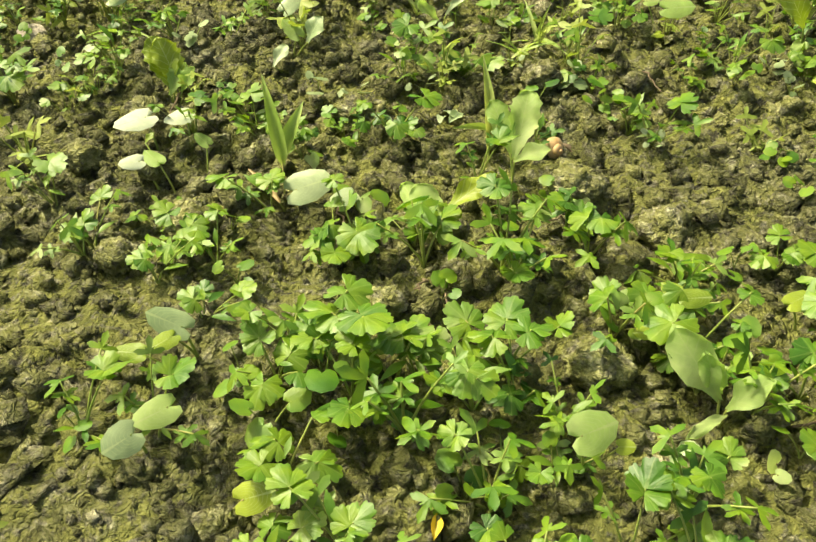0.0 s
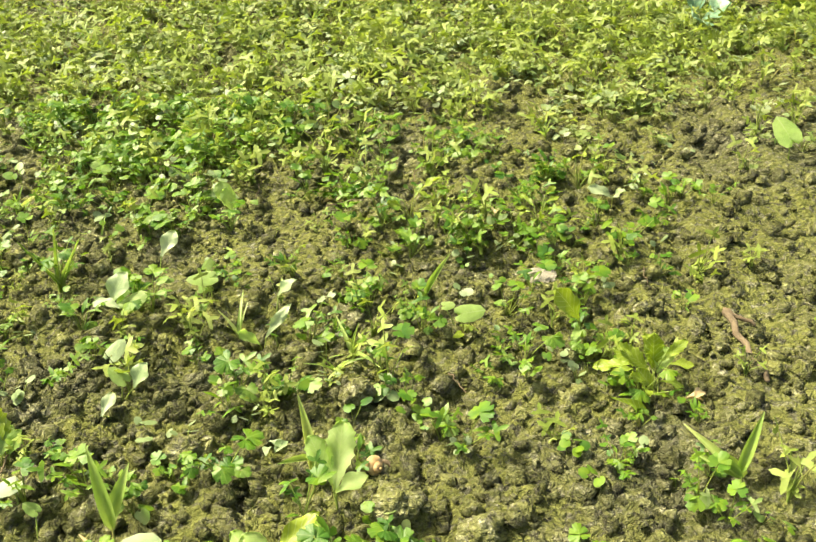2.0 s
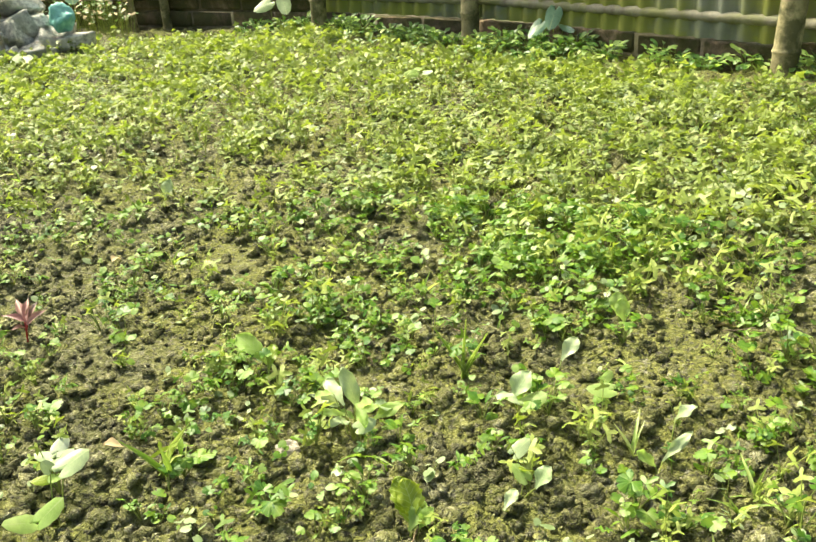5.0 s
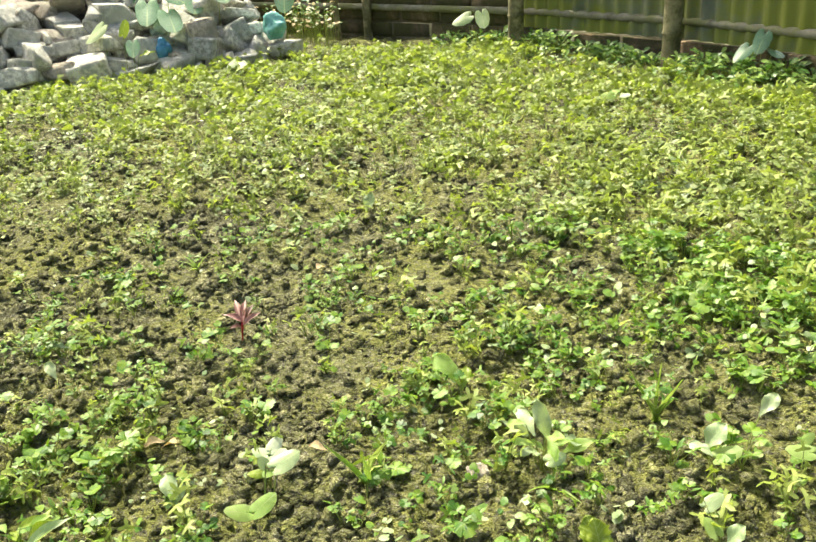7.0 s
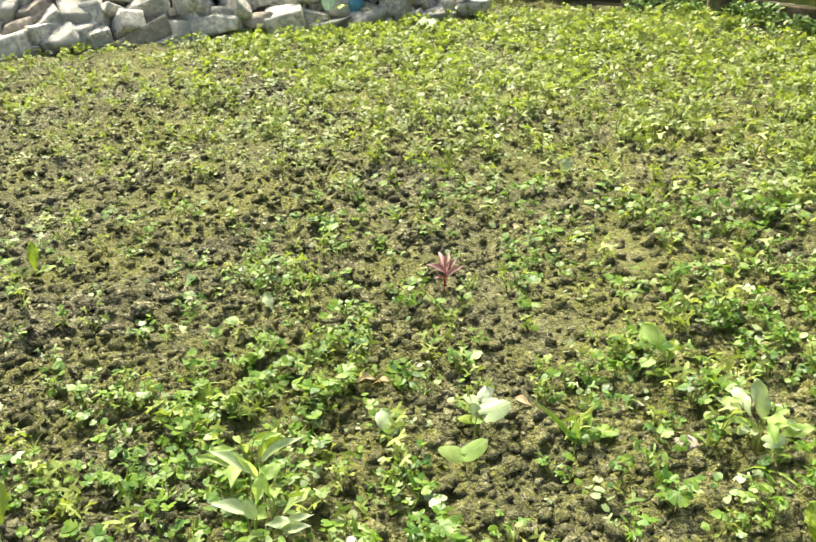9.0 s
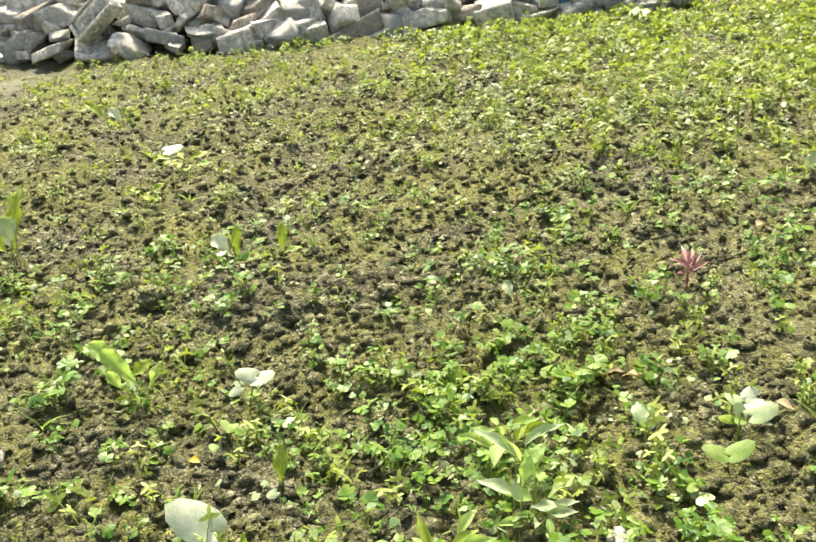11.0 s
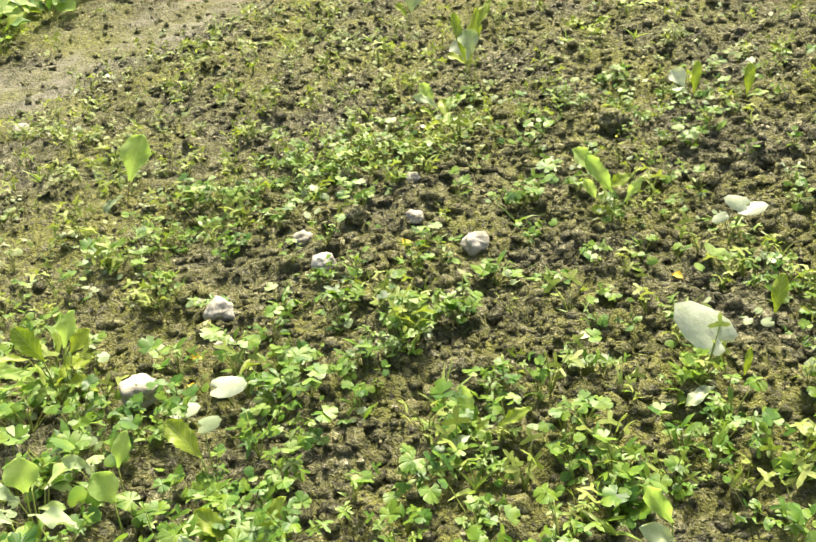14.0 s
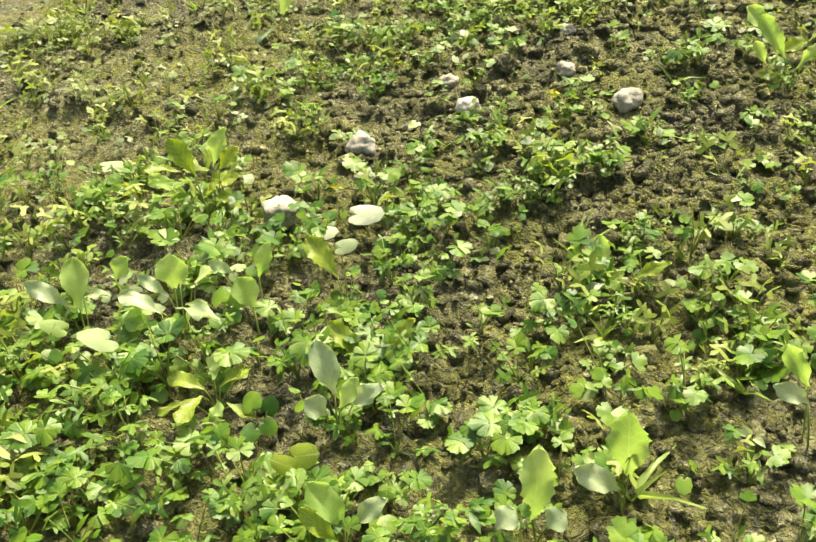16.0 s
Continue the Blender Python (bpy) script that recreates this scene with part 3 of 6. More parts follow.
# ---------------------------------------------------------------- seedlings of the bed
FAN = {2: fan(35, 2), 1: fan(17, 1), 0: star(7)}
FROND = {2: frond(31), 1: frond(17), 0: star(7)}
COT = {2: blade(0.16, 6, 4, 0.25, 0.1), 1: blade(0.17, 4, 3, 0.25, 0.1), 0: blade(0.2, 3, 2, 0.25)}
ROUND = {2: disc(0.6, 4, 11), 1: disc(0.6, 3, 11), 0: disc(0.6, 2, 7)}
SEG = {2: 5, 1: 2, 0: 2}
SIDES = {2: 5, 1: 3, 0: 3}


def coriander(seed, lod):
    """Young coriander: (leaf pieces, stalk pieces), about 6 cm high."""
    r = np.random.default_rng(seed)
    leaves, stalks = [], []
    for i in range(int(r.integers(4, 8))):
        az = i * 137.5 + r.uniform(-25, 25)
        rise, reach = r.uniform(0.022, 0.062), r.uniform(0.008, 0.036)
        pts = arc((0, 0, 0), az, reach, rise, SEG[lod], 0.6)
        if lod or i < 1:
            stalks.append(tube(pts, 0.0011, 0.0006, SIDES[lod]))
        size = r.uniform(0.0085, 0.016)
        tilt, yaw = r.uniform(-42, 42), az + r.uniform(-40, 40)
        m = rot("z", yaw) @ rot("y", tilt) @ rot("x", r.uniform(-32, 32))
        if r.random() < 0.42:
            leaf = [placed(FROND[lod], m * size * 1.1, pts[-1])]
            for side in (-1, 1):
                leaf.append(placed(FROND[lod], rot("z", yaw + side * 85) @ rot("y", r.uniform(-30, 25)) * size * 0.8, 0.78 * pts[-1]))
            leaves.append(join(leaf))
            continue
        leaf = [placed(FAN[lod], m * size * 1.2, pts[-1])]
        if r.random() < 0.8:
            for side in (-1, 1):
                leaf.append(placed(FAN[lod], rot("z", yaw + side * r.uniform(72, 95)) @ rot("y", tilt * 0.6 + r.uniform(-12, 18)) @ rot("x", r.uniform(-25, 25)) * size * r.uniform(0.85, 1.1), pts[-1] + (-0.2 * size * math.cos(radians(yaw)), -0.2 * size * math.sin(radians(yaw)), -0.001)))
        leaves.append(join(leaf))
    for i in range((2, 3, 3)[lod]):
        az = r.uniform(0, 360)
        pts = arc((0, 0, 0), az, 0.006, r.uniform(0.012, 0.04), 2)
        if lod == 1:
            stalks.append(tube(pts, 0.0008, 0.0006, 3))
        leaves.append(placed(COT[lod], rot("z", az) @ rot("y", r.uniform(-75, 25)) * r.uniform(0.014, 0.026), pts[-1]))
    return leaves, stalks


def sprout(seed, lod):
    """A small round-leaved seedling of two to five leaves, about 3 cm high."""
    r = np.random.default_rng(seed)
    leaves, stalks = [], []
    for i in range(int(r.integers(2, 6))):
        az = i * 150 + r.uniform(-30, 30)
        pts = arc((0, 0, 0), az, r.uniform(0.004, 0.018), r.uniform(0.012, 0.034), (2, 2, 4)[lod], 0.6)
        if lod or not i:
            stalks.append(tube(pts, 0.0009, 0.0005, 3))
        leaves.append(placed(ROUND[lod], rot("z", az + r.uniform(-20, 20)) @ rot("y", r.uniform(-40, 35)) @ rot("x", r.uniform(-35, 35)) * r.uniform(0.008, 0.016), pts[-1]))
    return leaves, stalks


def tuft(seed, lod):
    """A tuft of narrow blades, about 6 cm high."""
    r = np.random.default_rng(seed)
    leaves = []
    for i in range(int(r.integers(3, 7))):
        b = blade(r.uniform(0.035, 0.07), 6 if lod == 2 else 4, 3, r.uniform(0.1, 0.6), 0.2, 0, 0.35)
        leaves.append(placed(b, rot("z", r.uniform(0, 360)) @ rot("y", -r.uniform(40, 82)) * r.uniform(0.03, 0.075), (0, 0, 0)))
    return leaves, []


def feather(seed, lod):
    """An upright clump of finely cut yellow-green leaves, about 5 cm high."""
    r = np.random.default_rng(seed)
    leaves, stalks = [], []
    for i in range(int(r.integers(4, 8))):
        az = r.uniform(0, 360)
        pts = arc((0, 0, 0), az, r.uniform(0.004, 0.024), r.uniform(0.022, 0.055), 3 if lod else 2, 0.8)
        stalks.append(tube(pts, 0.0010, 0.0006, 3))
        leaves.append(placed(FROND[lod], rot("z", az + r.uniform(-50, 50)) @ rot("y", r.uniform(-70, 10)) @ rot("x", r.uniform(-40, 40)) * r.uniform(0.010, 0.017), pts[-1]))
        if r.random() < 0.5:
            leaves.append(placed(FROND[lod], rot("z", az + r.uniform(60, 300)) @ rot("y", r.uniform(-60, 10)) * r.uniform(0.008, 0.012), 0.5 * (pts[0] + pts[-1])))
    return leaves, stalks


# where the plants stand thick or thin: x, y, reach, log of the change
STANDS = [(-0.7, -0.48, 0.4, 0.92), (-0.16, 0.56, 0.2, -1.12), (0.06, 0.28, 0.1, 1.64), (0.17, 0.48, 0.1, -1.63), (-0.6, -0.08, 0.06, -1.41), (0.44, 0.97, 0.4, -0.96),
          (0.15, 0.33, 0.06, -2.04), (-1.0, 0.11, 0.1, -0.93), (-1.85, 0.72, 0.7, -0.79), (-0.2, 0.39, 0.1, -1.05), (-1.09, 0.41, 0.06, -1.01), (-0.09, 0.33, 0.06, 0.92),
          (-0.11, 0.23, 0.06, -0.76), (-0.26, 0.56, 0.06, -0.89), (-0.7, 0.44, 0.06, 0.53), (-1.2, -0.51, 0.1, 0.71), (0.03, 0.24, 0.06, -1.48), (0.2, 0.24, 0.06, -0.69),
          (0.21, 0.34, 0.06, 0.99), (-0.88, 0.03, 0.06, -0.6), (-1.5, -0.55, 0.5, 0.85), (0.1, -0.35, 0.40, -2.5), (-1.2, -0.22, 0.14, -1.5), (-1.27, -0.05, 0.12, -0.9), (-1.09, -0.34, 0.07, -1.2), (-1.13, -0.30, 0.06, -1.8)]
MOST = 1800.0


def density(x, y):
    """Plants to the square metre."""
    e = 6.21 + 0.48 * np.clip(x, -3, 1) + 0.10 * np.clip(y, -0.7, 2.8) + 0.55 * np.clip((y + 0.35 * x - 0.7) / 0.9, 0, 1) + 0.55 * np.clip((-x - 1.1) / 0.5, 0, 1)
    for cx, cy, reach, change in STANDS:
        e = e + change * np.exp(-((x - cx) ** 2 + (y - cy) ** 2) / reach ** 2)
    e = e + 1.1 * value_noise(x * 2.4 + 3, y * 2.4, 31) + 1.3 * value_noise(x * 7, y * 7, 32) + 2.0 * value_noise(x * 17, y * 17, 33)
    e = e - 0.5 * smooth_soil(x, y) - 3.0 * np.clip(1.3 - np.abs(path_across(x, y)) / 0.20, 0, 1)
    e = e - 2.5 * np.clip((x - 0.38) * 6, 0, 1) * np.clip((0.95 - y + 0.5 * (x - 0.4)) * 4, 0, 1) - 3.0 * np.clip((x - 0.75) * 3, 0, 1) * np.clip((1.6 - y) * 3, 0, 1)
    return np.clip(np.exp(e), 10, MOST)


def growth(x, y):
    """How far the seedlings have grown, by place."""
    return 0.54 + 0.30 * np.exp(-((x - 0.03) ** 2 + (y - 0.34) ** 2) / 0.06) + 0.22 * np.exp(-((x + 0.85) ** 2 + (y + 0.5) ** 2) / 0.10) + 0.22 * np.clip((y + 0.3 * x - 0.7) / 1.0, 0, 1)


def in_bed(x, y):
    """Inside the planted plot, short of the fence and the rubble."""
    fence = (y < 3.09 - 0.68 * (x + 0.5) - 0.10 * (x > 0.2)) & (y < 3.85)
    heap = (x + 2.55) * 0.78 + (2.9 - y) * 0.63 > -0.15 - 0.1 * (y > 2.5)
    return fence & heap & (x > -4.2)


def bed_points(box, seed, share):
    """Places in the bed, thick or thin by the density; share: how many of all the plants."""
    r = np.random.default_rng(seed)
    n = int((box[1] - box[0]) * (box[3] - box[2]) * MOST * share)
    x, y = where_in(n, *box, r)
    ok = (r.random(n) < density(x, y) / MOST) & in_bed(x, y)
    return x[ok], y[ok], r


def whole(gen, count, lod, seed):
    out = []
    for i in range(count):
        leaves, stalks = gen(seed + i, lod)
        out.append((join(leaves), join(stalks) if stalks else None))
    return out


def close_by(x, y):
    """The two stretches that the walk passes nearest, where each seedling is a thing of its own."""
    return np.minimum(np.hypot((x - 0.04) * 0.9, y - 0.36), np.hypot(x + 0.72, (y + 0.40) * 1.1)) < 0.225


def sow(name, gen, lod, share, box, seed, far, label, category, mat=GREEN, big=(0.75, 1.3)):
    """A stand of seedlings as two joined meshes, blades and stalks; far: keep those between these distances of the near stretch."""
    kinds = whole(gen, 14, lod, seed)
    x, y, r = bed_points(box, seed, share)
    d = np.hypot(x + 0.42, y - 0.25)
    ok = (d > far[0]) & (d <= far[1]) & ~close_by(x, y)
    x, y = x[ok], y[ok]
    k = len(x)
    args = (r.integers(0, 14, k), x, y, height(x, y) - 0.002, growth(x, y) * r.uniform(big[0], big[1], k), r.uniform(0, 6.28, k), 0.35 * r.random(k), r.uniform(0, 6.28, k))
    scatter(name, [b[0] for b in kinds], *args, mat, label, category)
    if kinds[0][1] is not None:
        scatter(name + "_stalks", [b[1] for b in kinds], *args, STEM, "thin pale green stalks of " + label.split(" of ")[-1], "stalks")
    return k


NEAR = (-1.9, 1.0, -0.95, 1.5)
FIELD = (-4.3, 1.9, -1.0, 3.7)
sow("coriander_seedlings", coriander, 1, 0.75, NEAR, 100, (0.0, 1.25), "close-growing young coriander seedlings", "seedlings")
sow("middle_coriander", coriander, 1, 0.40, (-2.7, 1.5, -1.0, 2.3), 150, (1.25, 1.9), "green coriander seedlings in the middle of the bed", "seedlings", PALE_HAZE, (0.65, 1.1))
sow("far_coriander", coriander, 0, 0.55, FIELD, 200, (1.9, 9), "green carpet of far coriander seedlings", "seedlings", PALE_HAZE, (0.55, 0.95))
sow("sprouts", sprout, 1, 0.35, NEAR, 300, (0.0, 1.25), "small round-leaved weed sprouts", "sprouts")
sow("pale_sprouts", sprout, 1, 0.24, NEAR, 350, (0.0, 1.25), "small pale grey-green weed sprouts", "sprouts", SPROUT, (0.7, 1.25))
sow("far_pale_sprouts", sprout, 0, 0.24, FIELD, 370, (1.25, 9), "small pale grey-green far sprouts", "sprouts", SPROUT, (0.7, 1.25))
sow("far_sprouts", sprout, 0, 0.28, FIELD, 400, (1.25, 9), "many small far sprouts", "sprouts", PALE_HAZE)
sow("feathery_seedlings", feather, 1, 0.32, FIELD, 600, (0.0, 2.2), "upright clumps of feathery yellow-green seedlings", "seedlings", FEATHER, (0.9, 1.8))
sow("far_feathery_seedlings", feather, 0, 0.45, FIELD, 650, (2.2, 9), "far upright clumps of feathery yellow-green seedlings", "seedlings", FEATHER, (0.9, 1.6))
sow("grass_tufts", tuft, 1, 0.03, FIELD, 500, (0.0, 9), "thin tufts of grass", "grass", GRASS)


FAN_UV = np.concatenate([[[0.0, 0.5]]] + [np.stack([np.full(35, q), np.linspace(0, 1, 35)], 1) for q in (0.5, 1.0)])


def seedling(name, gen, seed, label, category, group):
    """One seedling as a thing: its stem and each leaf."""
    leaves, stalks = gen(seed, 2)
    base = tagged(new(name), label, category, group)
    for vf in stalks:
        part("stalk", vf, STEM, base)
    for vf in leaves:
        many = len(vf[0]) // len(FAN_UV)
        part("leaf", (*vf, np.tile(FAN_UV, (many, 1))) if many * len(FAN_UV) == len(vf[0]) else vf, GREEN, base)
    return base


def plant_out(name, gen, kinds, share, seed, label, category, group, big=(0.8, 1.25)):
    r = np.random.default_rng(seed)
    n = int(1.32 * 1.32 * MOST * share)
    x, y = where_in(n, -1.0, 0.32, -0.68, 0.64, r)
    ok = close_by(x, y) & (r.random(n) < density(x, y) / MOST)
    x, y = x[ok], y[ok]
    z = height(x, y) - 0.002
    size = growth(x, y) * r.uniform(big[0], big[1], len(x))
    models = [seedling(name, gen, seed + i, label, category, group) for i in range(kinds)]
    for i in range(len(x)):
        ob = models[i] if i < kinds else copy_thing(models[i % kinds], Matrix())
        ob.matrix_world = pose(x[i], y[i], z[i], r.uniform(-9, 9), r.uniform(-9, 9), r.uniform(0, 360)) @ Matrix.Scale(size[i], 4)
    return len(x)


plant_out("coriander_seedling", coriander, 14, 0.9, 700, "young coriander seedling with scalloped green leaves on soil", "coriander", "coriander seedlings")
plant_out("weed_sprout", sprout, 10, 0.4, 800, "small weed sprout with round green leaves", "sprout", "weed sprouts")

# ---------------------------------------------------------------- fence
FENCE = [Vector((2.2, 1.2, 0)), Vector((0.44, 2.62, 0)), Vector((-0.55, 3.39, 0)), Vector((-1.27, 3.75, 0)), Vector((-2.15, 4.0, 0)), Vector((-4.2, 4.45, 0))]
wall = tagged(new("wall_fence"), "low mossy brick plinth under a corrugated sheet fence", "wall", kind="structure")


def box_vf(x0, x1, y0, y1, z0, z1, bevel=0.004):
    bm = bmesh.new()
    bmesh.ops.create_cube(bm, size=1)
    for v in bm.verts:
        v.co = Vector(((x0 + x1) / 2 + v.co.x * (x1 - x0), (y0 + y1) / 2 + v.co.y * (y1 - y0), (z0 + z1) / 2 + v.co.z * (z1 - z0)))
    if bevel:
        bmesh.ops.bevel(bm, geom=bm.edges[:], offset=bevel, segments=1, affect="EDGES")
    bmesh.ops.triangulate(bm, faces=bm.faces[:])
    bm.verts.index_update()
    vf = np.array([v.co[:] for v in bm.verts]), np.array([[v.index for v in f.verts] for f in bm.faces])
    bm.free()
    return vf


def corrugated(length, height_, pitch=0.072, depth=0.009):
    n = int(length / pitch * 8)
    x = np.linspace(0, length, n)
    rows = np.linspace(0, height_, 5)
    y = depth * np.sin(x * 2 * math.pi / pitch)
    front = np.stack([np.tile(x, 5), np.tile(y, 5), np.repeat(rows, n)], 1)
    back = front + (0, 0.0012, 0)
    f = grid_tris(5, n)
    return np.concatenate([front, back]), np.concatenate([f, f[:, ::-1] + len(front)])


brick_mesh = mesh_from("brick", *box_vf(-0.118, 0.118, -0.05, 0.05, -0.033, 0.033, 0.006), BRICK, False)
for a, b in zip(FENCE, FENCE[1:]):
    d = (b - a).normalized()
    back = Vector((d.y, -d.x, 0))
    if back.y < 0:
        back = -back
    ang = math.degrees(math.atan2(d.y, d.x))
    ln = (b - a).length
    o = a + back * 0.13
    base = Matrix.Translation(o) @ Matrix.Rotation(radians(ang), 4, "Z")
    core = part("core", box_vf(0, ln, -0.04, 0.04, -0.12, 0.080, 0), MORTAR, wall, "", False)
    core.matrix_local = base
    bare = b.x < -1.9
    foot = 0.098 if a.x > 1 else 0.080
    for course in range(6 if bare else 2):
        s = 0.06 * (course % 2)
        while s < ln - 0.1:
            br = new("brick", brick_mesh)
            br.parent = wall
            br.matrix_local = base @ pose(s + 0.12 + RNG.uniform(-0.004, 0.004), RNG.uniform(-0.006, 0.006), (-0.012 if a.x > 1 else -0.030) + 0.076 * course + RNG.uniform(-0.003, 0.003), RNG.uniform(-1, 1), RNG.uniform(-1, 1), RNG.uniform(-1, 1))
            s += 0.25
    if bare:
        tall = part("core", box_vf(0, ln, -0.04, 0.04, 0.08, 0.36, 0), MORTAR, wall, "", False)
        tall.matrix_local = base
        continue
    sheet = tagged(part("corrugated_sheet", corrugated(ln + 0.03, 1.3), SHEET), "grey corrugated fence sheet grown with yellow-green algae", "fence sheet", "sheets of the fence", "structure")
    sheet.matrix_world = base @ pose(0, 0.062, foot + RNG.uniform(0, 0.008))


def bamboo(name, length, radius, nodes_at, mat, taper=0.93):
    """A bamboo pole along z with swollen joints."""
    zs = sorted(set([0.0, length] + [z + e for z in nodes_at for e in (-0.012, -0.004, 0.0, 0.004, 0.012)]))
    rows = []
    for z in zs:
        near_joint = min([abs(z - q) for q in nodes_at] + [9])
        r = radius * (1 - (1 - taper) * z / length)
        r *= 1.10 if near_joint < 0.001 else (1.05 if near_joint < 0.006 else 1.0)
        rows.append((z, r))
    n = 16
    t = np.linspace(0, 2 * math.pi, n, endpoint=False)
    v = np.concatenate([np.stack([r * np.cos(t), r * np.sin(t), np.full(n, z)], 1) for z, r in rows] + [[[0, 0, zs[-1]]]])
    f = []
    for i in range(len(rows) - 1):
        for j in range(n):
            k = (j + 1) % n
            f += [(i * n + j, i * n + k, i * n + n + k), (i * n + j, i * n + n + k, i * n + n + j)]
    m = (len(rows) - 1) * n
    f += [(m + j, m + (j + 1) % n, len(v) - 1) for j in range(n)]
    return mesh_from(name, v, f, mat)


for i, (px, py, r, lean) in enumerate([(1.05, 1.95, 0.042, 4), (0.435, 2.585, 0.036, 3), (-0.55, 3.37, 0.034, 0.5), (-1.253, 3.69, 0.034, 0.6), (-2.15, 4.04, 0.022, 0)]):
    post = tagged(part("fence_post", bamboo("fence_post", 1.6, r, [0.12 + 0.03 * i, 0.42, 0.78, 1.2], BAMBOO), BAMBOO), "thick weathered bamboo fence post with mossy patches", "post", "posts of the fence")
    post.matrix_world = pose(px, py, -0.06, 0, lean, 0)
for i, (a, b) in enumerate(zip(FENCE, FENCE[1:])):
    d = (b - a).normalized()
    back = Vector((d.y, -d.x, 0)) if d.x < 0 else Vector((-d.y, d.x, 0))
    back = back if back.y > 0 else -back
    o = a + back * 0.07 + Vector((0, 0, 0.152))
    rail = tagged(part("fence_rail", bamboo("fence_rail", (b - a).length + 0.04, 0.017, [0.2, 0.55, 0.9, 1.3], RAIL), RAIL), "grey bamboo rail tied along the fence", "rail", "rails of the fence")
    rail.matrix_world = Matrix.Translation(o) @ Vector(d).to_track_quat("Z", "Y").to_matrix().to_4x4()

# ---------------------------------------------------------------- rubble
def chunk(seed, size):
    """A broken brick or slab: a block with an end or a corner knocked off and rough, chipped faces."""
    r = random.Random(seed)
    bm = bmesh.new()
    bmesh.ops.create_cube(bm, size=1)
    bmesh.ops.subdivide_edges(bm, edges=bm.edges[:], cuts=4, use_grid_fill=True)
    cuts = []
    for _ in range(r.choice((1, 2, 2, 3))):
        d = Vector((r.choice((-1, 1)) * r.uniform(0.4, 1), r.uniform(-0.9, 0.9), r.uniform(-0.7, 0.9))).normalized()
        cuts.append((d, r.uniform(0.30, 0.52)))
    off = Vector((seed * 5.3, seed * 2.1, 0))
    lean = r.uniform(-0.12, 0.12)
    for v in bm.verts:
        p = v.co.copy()
        for d, far in cuts:
            over = p.dot(d) - far
            if over > 0:
                p -= d * over
        p += 0.011 * Vector((noise.noise(p * 7 + off), noise.noise(p * 7 - off), noise.noise(p * 7 + off * 2)))
        p.x += lean * p.z
        v.co = Vector((p.x * size[0], p.y * size[1], p.z * size[2]))
    bmesh.ops.triangulate(bm, faces=bm.faces[:])
    bm.verts.index_update()
    vf = np.array([v.co[:] for v in bm.verts]), np.array([[v.index for v in f.verts] for f in bm.faces])
    bm.free()
    return vf


HEAP = [(-4.85, 1.12), (-4.35, 1.32), (-3.72, 1.66), (-3.35, 2.05), (-2.98, 2.48), (-2.66, 2.8), (-2.42, 3.15), (-2.34, 3.55)]
SIZES = [(0.22, 0.12, 0.07), (0.16, 0.13, 0.05), (0.15, 0.10, 0.09), (0.20, 0.14, 0.11), (0.10, 0.08, 0.05), (0.07, 0.06, 0.04), (0.19, 0.15, 0.045), (0.25, 0.12, 0.08)]
CHUNKS = [mesh_from("rubble", *chunk(i, SIZES[i % 8]), RUBBLE_WARM if i % 7 == 0 else RUBBLE, False) for i in range(24)]
rr = random.Random(5)


def heap_at(s, depth):
    q = s * (len(HEAP) - 1)
    i = min(int(q), len(HEAP) - 2)
    f = q - i
    ax, ay = HEAP[i]
    bx, by = HEAP[i + 1]
    n = math.hypot(bx - ax, by - ay)
    return ax + (bx - ax) * f - (by - ay) / n * depth, ay + (by - ay) * f + (bx - ax) / n * depth


core_v, core_f = [], []
rows_ = [(0.04, -0.05), (0.10, 0.04), (0.3, 0.24), (0.6, 0.42), (1.1, 0.5), (1.8, -0.05)]
for i in range(41):
    for dep, z in rows_:
        x, y = heap_at(i / 40, dep + 0.10)
        core_v.append((x, y, z + 0.03 * noise.noise(Vector((x * 5, y * 5, z * 5)))))
tagged(part("rubble_base", (np.array(core_v), grid_tris(41, len(rows_))), MORTAR), "grey earth and fine debris under the rubble heap", "debris", kind="structure")
LAYERS = [(-0.02, 0.012, 0.11, True), (0.03, 0.035, 0.15, False), (0.06, 0.07, 0.15, False), (0.09, 0.095, 0.12, True), (0.12, 0.125, 0.16, False), (0.17, 0.165, 0.15, False), (0.20, 0.195, 0.12, True), (0.25, 0.23, 0.16, False), (0.32, 0.28, 0.16, False), (0.40, 0.33, 0.17, False), (0.48, 0.38, 0.18, False)]
total = sum(math.dist(a, b) for a, b in zip(HEAP, HEAP[1:]))
for dep, z, step, small in LAYERS:
    s = rr.uniform(0, 0.1)
    while s < total:
        x, y = heap_at(min(s / total, 0.999), dep + rr.uniform(-0.035, 0.035))
        i = rr.choice([k for k in range(24) if (k % 8 in (4, 5)) == small])
        ob = tagged(new("rubble", CHUNKS[i]), ("broken brick block with chipped corners in the rubble heap" if i % 7 else "reddish broken brick block in the rubble heap"), "rubble", "rubble of the heap")
        ob.matrix_world = pose(x, y, z + rr.uniform(-0.012, 0.02), rr.gauss(0, 19), rr.gauss(0, 19), rr.uniform(0, 360)) @ Matrix.Scale(rr.uniform(0.6, 1.15), 4)
        s += step * rr.uniform(0.75, 1.2)
